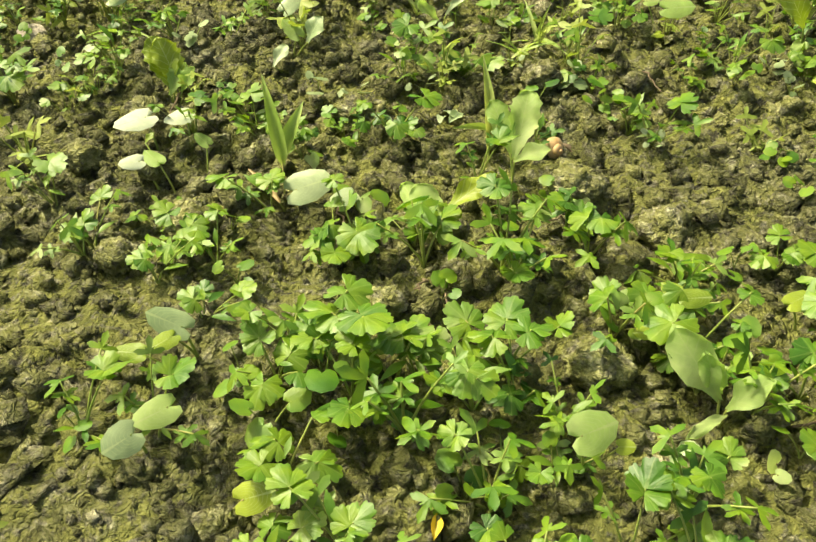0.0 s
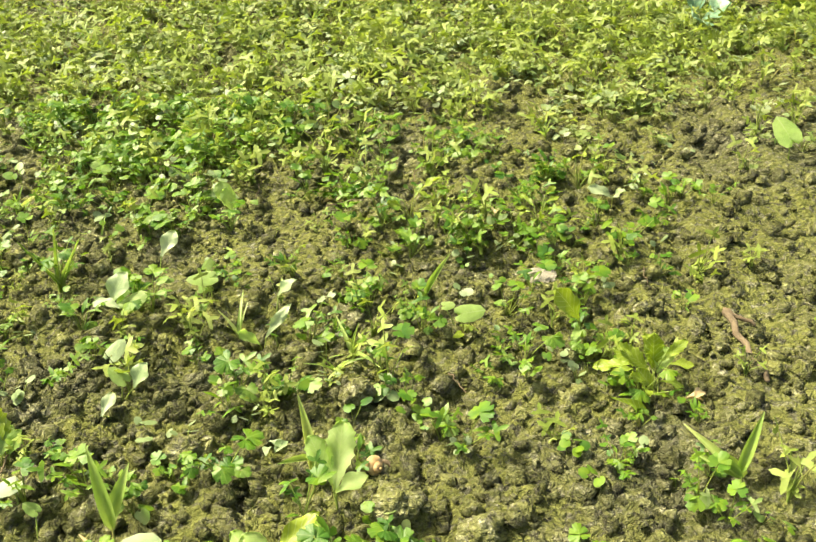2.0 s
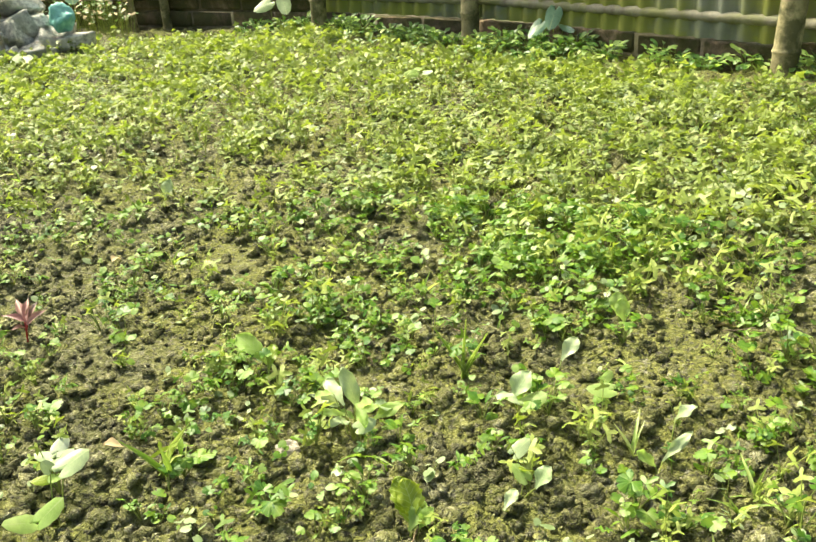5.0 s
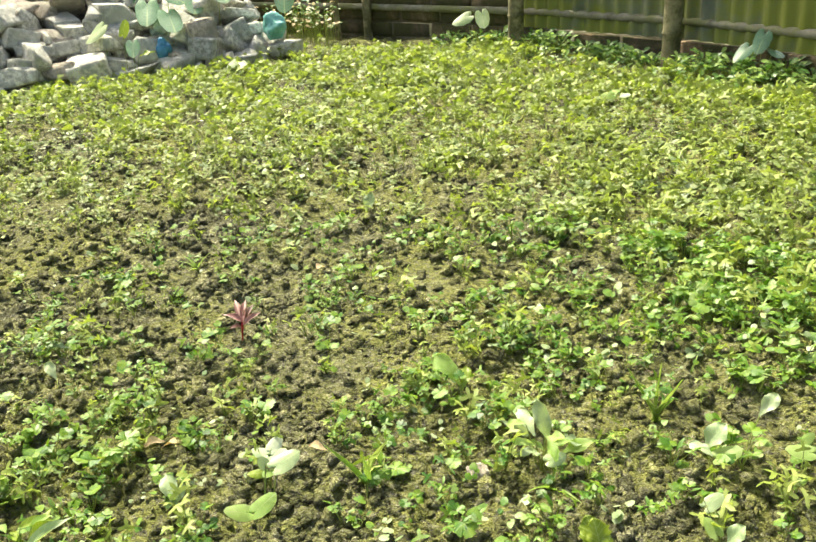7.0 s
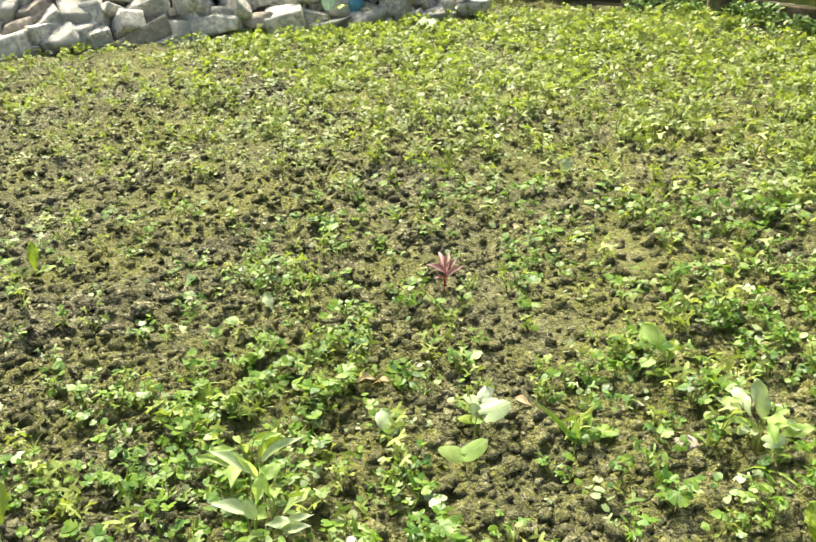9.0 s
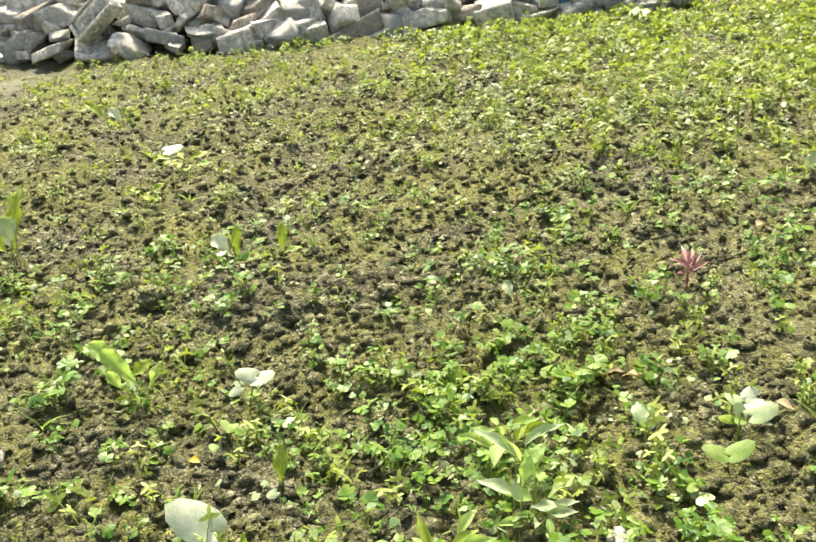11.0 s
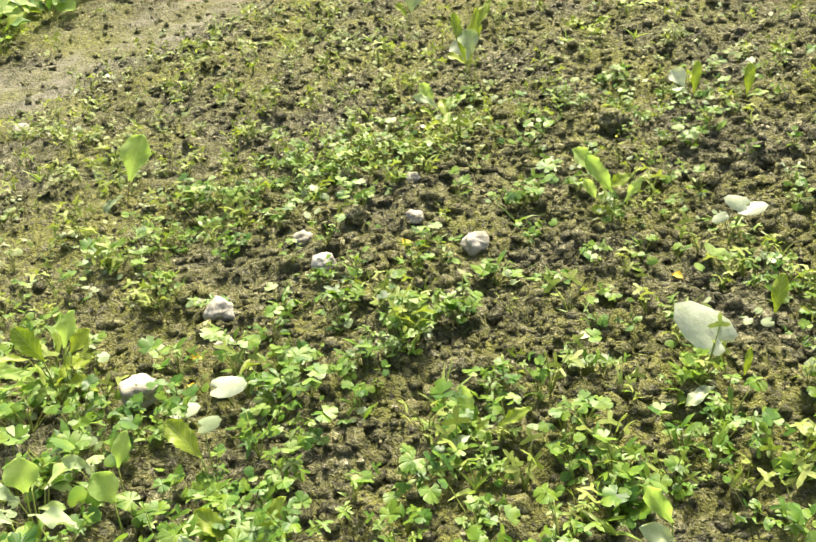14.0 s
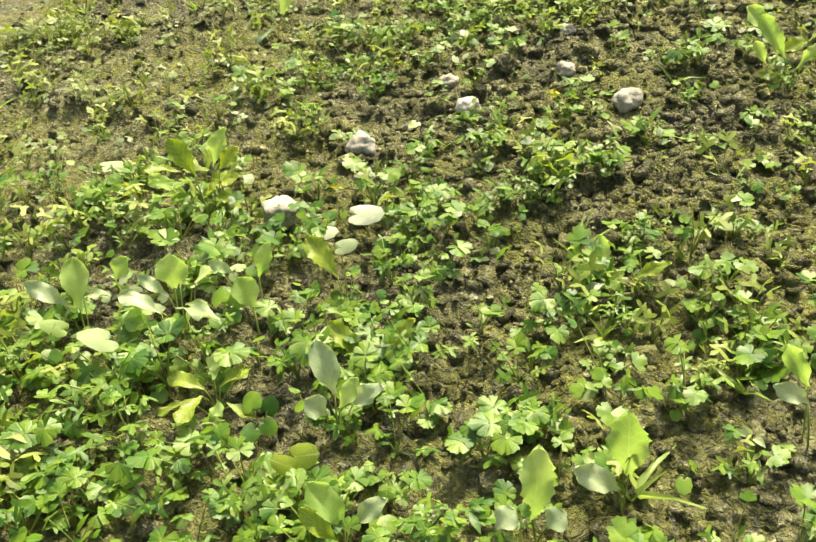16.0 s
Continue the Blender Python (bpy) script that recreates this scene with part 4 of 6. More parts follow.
for seed, size, mat, place, label in [(61, (0.17, 0.12, 0.21), RUBBLE_WARM, (-2.52, 3.14, 0.10, 6, -4, -28), "upright brown slab of broken masonry"), (62, (0.27, 0.18, 0.11), RUBBLE, (-2.55, 3.36, 0.09, 22, -8, -35), "large pale slab of broken concrete"),
                                      (63, (0.14, 0.07, 0.035), RUBBLE, (-2.60, 3.06, 0.045, 12, -8, 20), "thin pale chip of concrete"), (64, (0.30, 0.13, 0.10), RUBBLE, (-3.45, 2.20, 0.11, -10, -6, 20), "long grey block of masonry with square edges"),
                                      (66, (0.17, 0.12, 0.05), RUBBLE, (-2.27, 3.42, 0.045, 6, -5, -30), "thin pale slab of concrete under a net bag"), (67, (0.14, 0.10, 0.06), RUBBLE_WARM, (-2.36, 3.42, 0.04, -5, 8, 15), "brown broken block at the end of the heap"),
                                      (65, (0.22, 0.10, 0.09), RUBBLE, (-2.93, 2.62, 0.13, -8, 8, -20), "dark grey squared block on the rubble heap")]:
    tagged(part("slab", chunk(seed, size), mat, None, "", False), label, "slab", "rubble of the heap").matrix_world = pose(*place)

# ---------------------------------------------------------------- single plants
# near-white stands for sky glare on a few leaves, set in their colour
SKY_SHEEN = leaf_material("sky_sheen_leaf", [(0.0, (0.48, 0.55, 0.38)), (1.0, (0.64, 0.69, 0.55))], 0.35, 0.25, veins=True)
SKINS = {"v": SKY_SHEEN, "g": BROAD, "p": PALE, "y": LIME, "d": DRY, "r": REDLEAF, "w": WEED, "a": ARUM}
WORDS = {
    "grass_shoot": ("upright young grass shoot with pale green blades", "grass"),
    "radish": ("young radish plant with long oval green leaves", "radish plant"),
    "mustard": ("young mustard plant with toothed yellow-green leaves", "mustard plant"),
    "bindweed": ("low weed with rounded kidney-shaped leaves", "weed"),
    "sprout": ("tiny two-leaved sprout on bare soil", "sprout"),
    "leafy_weed": ("bushy weed with narrow pale green leaves", "weed"),
    "amaranth": ("small red amaranth seedling among green seedlings", "amaranth"),
}


ROWS_OF = {"R": (6, 13), "O": (12, 7), "L": (20, 7), "S": (6, 3), "M": (9, 5), "G": (10, 4), "C": (10, 5)}


def leaf_at(style, s, t, width, face, seed):
    """A blade from s to t, its upper side towards the sky and a little towards face."""
    d = np.asarray(t, float) - s
    ln = max(float(np.linalg.norm(d)), 0.006)
    w = min(0.5 * width / ln, 0.62)
    r = np.random.default_rng(seed)
    shape = {
        "R": lambda: disc(max(0.9 * w, 0.42), 6, 13, 0.08, 0.05),
        "O": lambda: spoon(w, 12, 7, r.uniform(0.12, 0.45), 0.35, 0.03, 0.09, r.uniform(0.56, 0.68)),
        "L": lambda: spoon(w, 20, 7, r.uniform(0.08, 0.3), 0.4, 0.09, 0.07, 0.62),
        "S": lambda: spoon(w, 6, 3, r.uniform(0.1, 0.4), 0.3, 0.0, 0.05, 0.5),
        "M": lambda: spoon(w, 9, 5, r.uniform(0.1, 0.4), 0.3, 0.0, 0.08, 0.6),
        "G": lambda: blade(w * 1.0, 10, 4, 0.10, 0.35, 0.0, 0.3, 0.0, 0.0, 0.7),
        "C": lambda: blade(w, 10, 5, 0.15, 0.3, 0.0, 0.42, 0.0, 0.02),
    }[style]()
    x = d / ln
    steep = abs(float(x[2]))
    up = np.array([0.45 * math.cos(radians(face)), 0.45 * math.sin(radians(face)), 0.89]) if style in "LGR" else np.array([(0.15 + 0.5 * steep) * math.cos(radians(face)), (0.15 + 0.5 * steep) * math.sin(radians(face)), 0.95])
    y = np.cross(up, x)
    y /= np.linalg.norm(y) + 1e-9
    z = np.cross(x, y)
    roll = rot("x", r.uniform(-14, 14))
    v = shape[0].copy()
    v[:, 2] += 0.10 * v[:, 0]
    rows, cols = ROWS_OF[style]
    uv = np.stack(np.broadcast_arrays(np.linspace(0, 1, rows)[:, None], np.linspace(0, 1, cols)[None]), -1).reshape(-1, 2)
    return v @ roll.T @ np.stack([x, y, z]) * ln * (0.85 if style == "R" else 1.0) + s, shape[1], uv


def grow(kind, x, y, face, leaves):
    """A plant at x, y: each leaf by its skin, the foot and the tip of its blade from the plant's base, and its width."""
    base = tagged(new(kind), WORDS[kind][0], WORDS[kind][1])
    base.location = (x, y, float(height(x, y)) + (0.010 if kind == "radish" else -0.002))
    stalks = []
    for i, (skin, x0, y0, z0, x1, y1, z1, w) in enumerate(leaves):
        s = np.array([x0, y0, z0])
        leaf = part("leaf", leaf_at(skin[0], s, (x1, y1, z1), w, face, i + int(1000 * abs(x))), GRASS if skin == "Gg" else SKINS[skin[1]], base)
        k = np.linspace(0, 1, 5)[:, None]
        thick = 0.0006 + 0.010 * w
        away = math.hypot(x0, y0)
        root = s * max(0.0, 1 - 0.014 / max(away, 1e-6))
        root[2] = float(height(x + root[0], y + root[1])) - base.location[2] - 0.002
        stalks.append((leaf, tube(root + (s - root) * np.concatenate([k ** 1.4, k ** 1.4, k], 1), thick * 1.2, thick * 0.8, 3 if len(leaves) > 9 else 5)))
    skin = REDSTEM if kind == "amaranth" else STEM
    if len(stalks) > 9:
        tagged(part("stem", join([vf for leaf, vf in stalks]), skin, base), kind="stuff")
    else:
        for leaf, vf in stalks:
            part("leaf_stalk", vf, skin, leaf)
    return base


grow("grass_shoot", -0.068, 0.482, -77, [("Gg", -0.002, 0.022, 0.030, -0.016, 0.057, 0.080, 0.010), ("Gg", -0.003, 0.028, 0.030, 0.012, 0.055, 0.060, 0.011), ("Gd", -0.003, -0.000, 0.010, -0.032, 0.039, 0.010, 0.005)])
grow("grass_shoot", 0.079, 0.544, -94, [("Gg", 0.000, 0.010, 0.010, -0.006, 0.040, 0.070, 0.010), ("Gg", 0.001, 0.018, 0.030, 0.018, 0.018, 0.035, 0.007), ("Gg", -0.002, 0.016, 0.020, -0.028, 0.004, 0.030, 0.006)])
grow("radish", 0.095, 0.512, -96, [("Lg", -0.000, 0.003, 0.010, 0.012, 0.049, 0.040, 0.024), ("Lg", -0.002, 0.009, 0.010, -0.016, 0.035, 0.040, 0.019), ("Og", -0.000, -0.000, 0.010, 0.025, 0.005, 0.020, 0.015)])
grow("mustard", 0.044, 0.446, -91, [("Oy", -0.000, 0.015, 0.020, 0.037, 0.035, 0.040, 0.016), ("Og", -0.002, 0.010, 0.010, -0.018, 0.029, 0.035, 0.022), ("Oy", 0.002, 0.010, 0.010, 0.012, 0.021, 0.020, 0.011), ("Og", -0.002, -0.000, 0.010, -0.029, 0.042, 0.030, 0.014)])
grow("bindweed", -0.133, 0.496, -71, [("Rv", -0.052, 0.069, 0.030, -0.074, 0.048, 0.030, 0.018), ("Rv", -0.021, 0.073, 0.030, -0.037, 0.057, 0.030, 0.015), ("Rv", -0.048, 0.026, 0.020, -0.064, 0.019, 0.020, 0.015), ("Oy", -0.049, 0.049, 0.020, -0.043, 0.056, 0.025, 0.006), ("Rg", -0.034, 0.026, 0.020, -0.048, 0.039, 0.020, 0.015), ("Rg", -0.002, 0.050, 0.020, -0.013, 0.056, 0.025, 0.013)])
grow("bindweed", -0.046, 0.480, -80, [("Rp", -0.011, -0.004, 0.020, 0.020, -0.002, 0.030, 0.022), ("Rp", 0.027, -0.009, 0.020, 0.012, -0.021, 0.020, 0.014)])
grow("mustard", -0.180, 0.619, -70, [("Ly", 0.002, 0.004, 0.010, -0.016, 0.026, 0.050, 0.026), ("Lg", -0.001, -0.000, 0.010, 0.011, 0.019, 0.030, 0.017)])
grow("radish", 0.198, 0.302, -118, [("Og", -0.001, 0.007, 0.010, -0.029, 0.020, 0.050, 0.024), ("Og", 0.001, 0.011, 0.010, -0.013, 0.011, 0.040, 0.014), ("Og", 0.002, -0.000, 0.010, 0.016, -0.004, 0.040, 0.017), ("Og", 0.001, -0.004, 0.010, -0.023, -0.022, 0.020, 0.007)])
grow("bindweed", -0.099, 0.337, -67, [("Rp", -0.004, -0.002, 0.030, -0.026, 0.000, 0.040, 0.021), ("Ry", -0.023, -0.022, 0.030, -0.040, -0.022, 0.030, 0.013), ("Ry", -0.008, -0.010, 0.030, -0.019, -0.022, 0.030, 0.015)])
grow("bindweed", -0.113, 0.277, -61, [("Rp", 0.006, -0.025, 0.040, -0.007, -0.038, 0.040, 0.024), ("Rg", 0.020, -0.008, 0.040, 0.003, -0.022, 0.040, 0.021)])
grow("bindweed", -0.063, 0.236, -66, [("Ry", 0.010, -0.001, 0.020, 0.031, -0.001, 0.030, 0.014)])
grow("bindweed", 0.119, 0.267, -107, [("Rg", -0.005, -0.002, 0.040, 0.016, 0.008, 0.040, 0.029), ("Ry", 0.016, -0.001, 0.030, 0.025, -0.001, 0.030, 0.013)])
grow("bindweed", 0.197, 0.373, -113, [("Ry", -0.014, 0.002, 0.030, -0.023, 0.010, 0.030, 0.016), ("Ry", -0.009, -0.003, 0.030, 0.008, -0.002, 0.030, 0.014), ("Ry", -0.032, -0.006, 0.020, -0.043, -0.006, 0.020, 0.011), ("Ry", -0.031, -0.021, 0.020, -0.044, -0.023, 0.020, 0.011)])
grow("sprout", 0.168, 0.270, -116, [("Op", 0.000, 0.008, 0.010, 0.010, 0.004, 0.020, 0.008), ("Op", -0.003, 0.005, 0.010, -0.001, -0.007, 0.015, 0.005)])
grow("bindweed", 0.221, 0.271, -124, [("Rg", -0.003, -0.002, 0.020, -0.012, -0.003, 0.030, 0.016), ("Rg", -0.004, -0.009, 0.020, 0.003, -0.013, 0.020, 0.013)])
grow("sprout", 0.144, 0.481, -102, [("Rp", -0.000, 0.002, 0.010, 0.001, 0.003, 0.020, 0.009), ("Rp", -0.001, -0.002, 0.010, -0.004, -0.007, 0.010, 0.009)])
grow("bindweed", 0.267, 0.383, -121, [("Ry", -0.014, -0.007, 0.030, 0.001, 0.002, 0.030, 0.012)])
grow("mustard", 0.005, 1.043, -86, [("Og", -0.003, 0.005, 0.010, -0.004, 0.011, 0.040, 0.023)])
grow("bindweed", 0.247, 0.741, -103, [("Rg", -0.008, -0.021, 0.040, 0.019, -0.021, 0.040, 0.020), ("Rg", -0.019, 0.012, 0.030, -0.006, 0.011, 0.030, 0.013), ("Ry", -0.008, -0.011, 0.010, -0.021, -0.016, 0.010, 0.013)])
grow("mustard", 0.361, 0.711, -112, [("Oy", -0.009, -0.011, 0.030, -0.035, -0.016, 0.070, 0.023), ("Og", 0.000, 0.005, 0.010, -0.025, -0.039, 0.020, 0.009)])
grow("mustard", 0.401, 0.612, -118, [("Ly", -0.003, 0.021, 0.020, -0.034, 0.032, 0.040, 0.022), ("Ly", 0.001, 0.020, 0.020, -0.002, 0.021, 0.060, 0.019), ("Og", 0.003, 0.012, 0.020, 0.015, 0.023, 0.040, 0.019), ("Oy", -0.005, 0.002, 0.010, -0.019, 0.010, 0.030, 0.014), ("Cy", -0.025, -0.034, 0.010, -0.057, -0.024, 0.030, 0.009)])
grow("grass_shoot", 0.411, 0.474, -126, [("Gg", 0.002, 0.010, 0.020, -0.027, 0.057, 0.040, 0.008), ("Gg", 0.005, 0.016, 0.020, 0.030, 0.037, 0.060, 0.009), ("Gg", 0.002, 0.010, 0.020, -0.028, 0.032, 0.030, 0.008), ("Gg", 0.010, 0.020, 0.010, -0.012, 0.024, 0.040, 0.007)])
grow("grass_shoot", 0.213, 0.778, -100, [("Gg", 0.004, 0.017, 0.020, 0.033, 0.030, 0.060, 0.007), ("Gg", 0.002, 0.006, 0.020, -0.015, 0.008, 0.040, 0.005)])
grow("mustard", 0.496, 0.984, -113, [("Op", -0.002, -0.001, 0.020, -0.031, 0.000, 0.040, 0.016), ("Op", -0.002, -0.004, 0.020, 0.004, -0.023, 0.040, 0.012)])
grow("bindweed", 0.782, 1.057, -124, [("Rg", 0.001, 0.005, 0.030, -0.005, 0.045, 0.050, 0.033)])
grow("mustard", -0.419, 0.884, -65, [("Og", -0.007, 0.015, 0.020, -0.041, 0.018, 0.060, 0.026), ("Ly", 0.001, 0.002, 0.020, -0.003, 0.033, 0.040, 0.016)])
grow("mustard", -0.277, 0.794, -72, [("Op", 0.001, -0.002, 0.030, -0.013, -0.000, 0.080, 0.019), ("Rp", 0.017, -0.052, 0.040, 0.033, -0.035, 0.040, 0.014), ("Cp", -0.028, 0.016, 0.020, -0.059, 0.007, 0.040, 0.013), ("Og", -0.002, -0.008, 0.020, -0.020, -0.005, 0.030, 0.011)])
grow("bindweed", -0.555, 0.640, -50, [("Rp", 0.004, 0.004, 0.045, 0.026, 0.010, 0.050, 0.020), ("Rp", -0.003, 0.003, 0.045, -0.024, 0.002, 0.047, 0.018), ("Rv", 0.002, 0.008, 0.050, 0.004, 0.028, 0.058, 0.019), ("Rg", 0.004, -0.006, 0.030, 0.010, -0.022, 0.030, 0.017), ("Ry", -0.006, -0.006, 0.025, -0.020, -0.018, 0.026, 0.014)])
grow("grass_shoot", -0.442, 0.659, -57, [("Gg", -0.008, 0.011, 0.010, -0.066, 0.025, 0.040, 0.006), ("Gg", -0.006, 0.016, 0.020, 0.014, 0.039, 0.060, 0.007), ("Gg", -0.001, 0.007, 0.020, -0.008, 0.009, 0.050, 0.006)])
grow("mustard", -0.174, 0.620, -75, [("Ly", -0.002, 0.010, 0.010, -0.014, 0.020, 0.050, 0.026), ("Lg", 0.002, 0.003, 0.010, 0.014, 0.009, 0.030, 0.014)])
grow("mustard", -0.100, 0.810, -84, [("Op", -0.009, 0.009, 0.020, 0.007, 0.020, 0.050, 0.024), ("Op", 0.000, -0.001, 0.020, -0.026, 0.006, 0.030, 0.015), ("Op", 0.040, 0.065, 0.040, 0.056, 0.085, 0.060, 0.018), ("Rg", 0.006, -0.000, 0.020, 0.033, 0.008, 0.030, 0.017)])
grow("grass_shoot", -0.168, 0.866, -80, [("Gg", -0.004, 0.022, -0.000, -0.044, 0.036, 0.060, 0.004), ("Gg", -0.004, 0.022, -0.000, 0.024, 0.030, 0.060, 0.004), ("Gg", -0.004, 0.022, -0.000, -0.016, 0.012, 0.040, 0.004), ("Gg", -0.004, 0.022, -0.000, -0.004, 0.045, 0.070, 0.004), ("Gg", -0.004, 0.022, -0.000, 0.017, 0.016, 0.040, 0.004)])
grow("mustard", 0.011, 1.016, -91, [("Og", -0.001, 0.022, 0.010, -0.006, 0.032, 0.040, 0.020)])
grow("bindweed", -0.086, 0.678, -84, [("Rp", -0.008, 0.032, 0.030, 0.007, 0.044, 0.040, 0.017), ("Op", 0.015, -0.008, 0.020, 0.027, -0.000, 0.040, 0.017), ("Op", -0.012, -0.031, 0.010, -0.003, -0.011, 0.020, 0.012), ("Rg", 0.004, 0.006, 0.020, -0.011, 0.015, 0.030, 0.015)])
grow("bindweed", -0.009, 0.834, -90, [("Rg", 0.002, -0.008, 0.030, -0.026, -0.014, 0.030, 0.022), ("Rg", -0.003, 0.013, 0.030, 0.006, 0.017, 0.040, 0.014)])
grow("mustard", 0.042, 0.746, -94, [("Op", 0.004, 0.007, 0.020, 0.030, 0.018, 0.050, 0.011), ("Op", 0.019, 0.069, 0.030, 0.037, 0.067, 0.050, 0.014), ("Og", -0.003, -0.003, 0.020, -0.022, -0.008, 0.040, 0.012)])
grow("mustard", -0.859, 1.482, -62, [("Op", -0.004, 0.003, 0.028, 0.005, 0.020, 0.066, 0.024), ("Ly", -0.005, -0.001, 0.013, -0.026, -0.030, 0.008, 0.017)])
grow("amaranth", -0.792, 0.930, -53, [("Cr", -0.001, 0.007, 0.030, -0.037, 0.006, 0.040, 0.011), ("Cr", -0.005, 0.015, 0.030, 0.004, 0.034, 0.050, 0.011), ("Cr", -0.008, 0.014, 0.030, -0.035, 0.040, 0.050, 0.011), ("Cr", 0.007, -0.000, 0.030, 0.018, 0.032, 0.040, 0.010), ("Cr", -0.004, 0.008, 0.020, -0.008, -0.016, 0.030, 0.010), ("Cr", 0.000, 0.007, 0.030, -0.019, 0.046, 0.050, 0.010)])
grow("mustard", -0.848, 0.478, -44, [("Ly", -0.023, 0.024, 0.010, -0.026, 0.041, 0.035, 0.020), ("Rp", -0.011, -0.010, 0.010, 0.009, 0.002, 0.015, 0.022)])
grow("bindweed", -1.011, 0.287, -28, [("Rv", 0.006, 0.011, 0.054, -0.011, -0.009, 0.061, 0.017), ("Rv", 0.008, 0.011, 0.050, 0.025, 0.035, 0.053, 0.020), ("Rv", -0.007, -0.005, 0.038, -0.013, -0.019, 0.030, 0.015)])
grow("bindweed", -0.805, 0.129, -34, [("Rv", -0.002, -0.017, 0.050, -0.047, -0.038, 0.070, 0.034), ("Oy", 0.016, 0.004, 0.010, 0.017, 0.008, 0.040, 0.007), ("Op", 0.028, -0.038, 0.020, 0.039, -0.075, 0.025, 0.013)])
grow("mustard", -0.849, 0.216, -30, [("Oy", -0.011, 0.011, 0.010, -0.019, 0.023, 0.050, 0.016), ("Rp", -0.001, -0.003, 0.010, -0.001, -0.017, 0.010, 0.010)])
grow("leafy_weed", -0.618, 0.335, -49, [("Cp", -0.052, 0.055, 0.050, -0.104, 0.046, 0.065, 0.014), ("Cp", -0.055, 0.076, 0.050, -0.035, 0.118, 0.065, 0.013), ("Og", -0.040, 0.049, 0.040, -0.032, 0.077, 0.060, 0.016), ("Cp", -0.030, 0.025, 0.030, -0.065, 0.008, 0.040, 0.015), ("Cp", -0.019, 0.024, 0.030, -0.029, 0.024, 0.050, 0.013), ("Op", -0.012, 0.031, 0.020, 0.015, 0.039, 0.030, 0.012), ("Cg", -0.015, 0.014, 0.010, -0.021, -0.013, 0.020, 0.010), ("Og", -0.022, 0.031, 0.040, -0.022, 0.044, 0.070, 0.013), ("Cg", -0.051, 0.062, 0.040, -0.068, 0.051, 0.070, 0.009)])
grow("mustard", -0.620, 0.554, -58, [("Op", -0.008, 0.007, 0.010, -0.026, 0.021, 0.035, 0.019), ("Op", -0.003, 0.005, 0.010, 0.002, 0.017, 0.030, 0.010)])
grow("bindweed", -0.538, 0.589, -64, [("Rp", 0.004, 0.039, 0.040, 0.020, 0.068, 0.045, 0.017), ("Rp", -0.009, 0.035, 0.040, -0.018, 0.036, 0.050, 0.017), ("Rg", 0.009, -0.014, 0.020, 0.024, 0.011, 0.030, 0.016), ("Rg", 0.001, -0.020, 0.020, -0.017, -0.042, 0.030, 0.017)])
grow("mustard", -1.463, 0.563, -30, [("Ov", -0.012, -0.010, 0.029, -0.033, -0.024, 0.057, 0.032), ("Ov", -0.006, -0.003, 0.016, -0.024, -0.030, 0.027, 0.021), ("Ly", -0.003, 0.002, 0.017, -0.011, 0.013, 0.071, 0.017)])
grow("mustard", -1.393, 0.615, -33, [("Ly", -0.003, 0.002, 0.017, -0.010, 0.010, 0.066, 0.019), ("Og", -0.001, 0.001, 0.013, 0.019, 0.027, 0.024, 0.013)])
grow("mustard", -1.149, 0.204, -21, [("Lg", -0.007, -0.002, 0.036, -0.030, -0.030, 0.085, 0.029), ("Ly", -0.004, 0.000, 0.030, 0.012, 0.029, 0.049, 0.019), ("Lg", -0.008, -0.011, 0.018, -0.017, -0.022, 0.044, 0.016)])
grow("mustard", -1.803, 0.283, -15, [("Ov", -0.000, 0.011, 0.037, -0.018, -0.000, 0.078, 0.052), ("Ly", 0.001, 0.013, 0.026, -0.030, 0.052, 0.126, 0.027)])
grow("mustard", -2.573, 0.87, -23, [("Ly", -0.031, -0.009, 0.047, -0.079, -0.040, 0.094, 0.032), ("Ov", -0.003, 0.026, 0.035, -0.028, 0.006, 0.069, 0.034)])
grow("mustard", -2.106, 0.837, -27, [("Rv", -0.035, -0.034, 0.057, -0.014, 0.007, 0.059, 0.027), ("Ly", -0.005, 0.002, 0.027, 0.022, 0.051, 0.041, 0.024)])
grow("mustard", -0.946, 0.709, -49, [("Op", -0.014, 0.016, 0.010, -0.037, 0.024, 0.030, 0.016), ("Op", -0.054, 0.082, 0.020, -0.081, 0.064, 0.030, 0.015)])
grow("bindweed", -0.972, 0.235, -27, [("Rg", -0.005, 0.002, 0.020, -0.019, 0.001, 0.025, 0.015), ("Rg", -0.002, 0.002, 0.020, 0.013, 0.010, 0.025, 0.015)])
grow("mustard", -1.74, 0.263, -19, [("Op", -0.003, 0.016, 0.054, -0.020, 0.009, 0.095, 0.043), ("Ly", -0.018, 0.034, 0.087, -0.029, 0.067, 0.142, 0.022), ("Ly", -0.008, 0.003, 0.035, -0.023, -0.026, 0.055, 0.024), ("Ly", -0.003, 0.002, 0.037, -0.046, -0.001, 0.125, 0.019)])
grow("mustard", -2.148, 0.294, -16, [("Op", -0.011, 0.016, 0.051, -0.023, 0.034, 0.096, 0.038), ("Ly", -0.008, 0.004, 0.042, -0.021, -0.018, 0.071, 0.024)])
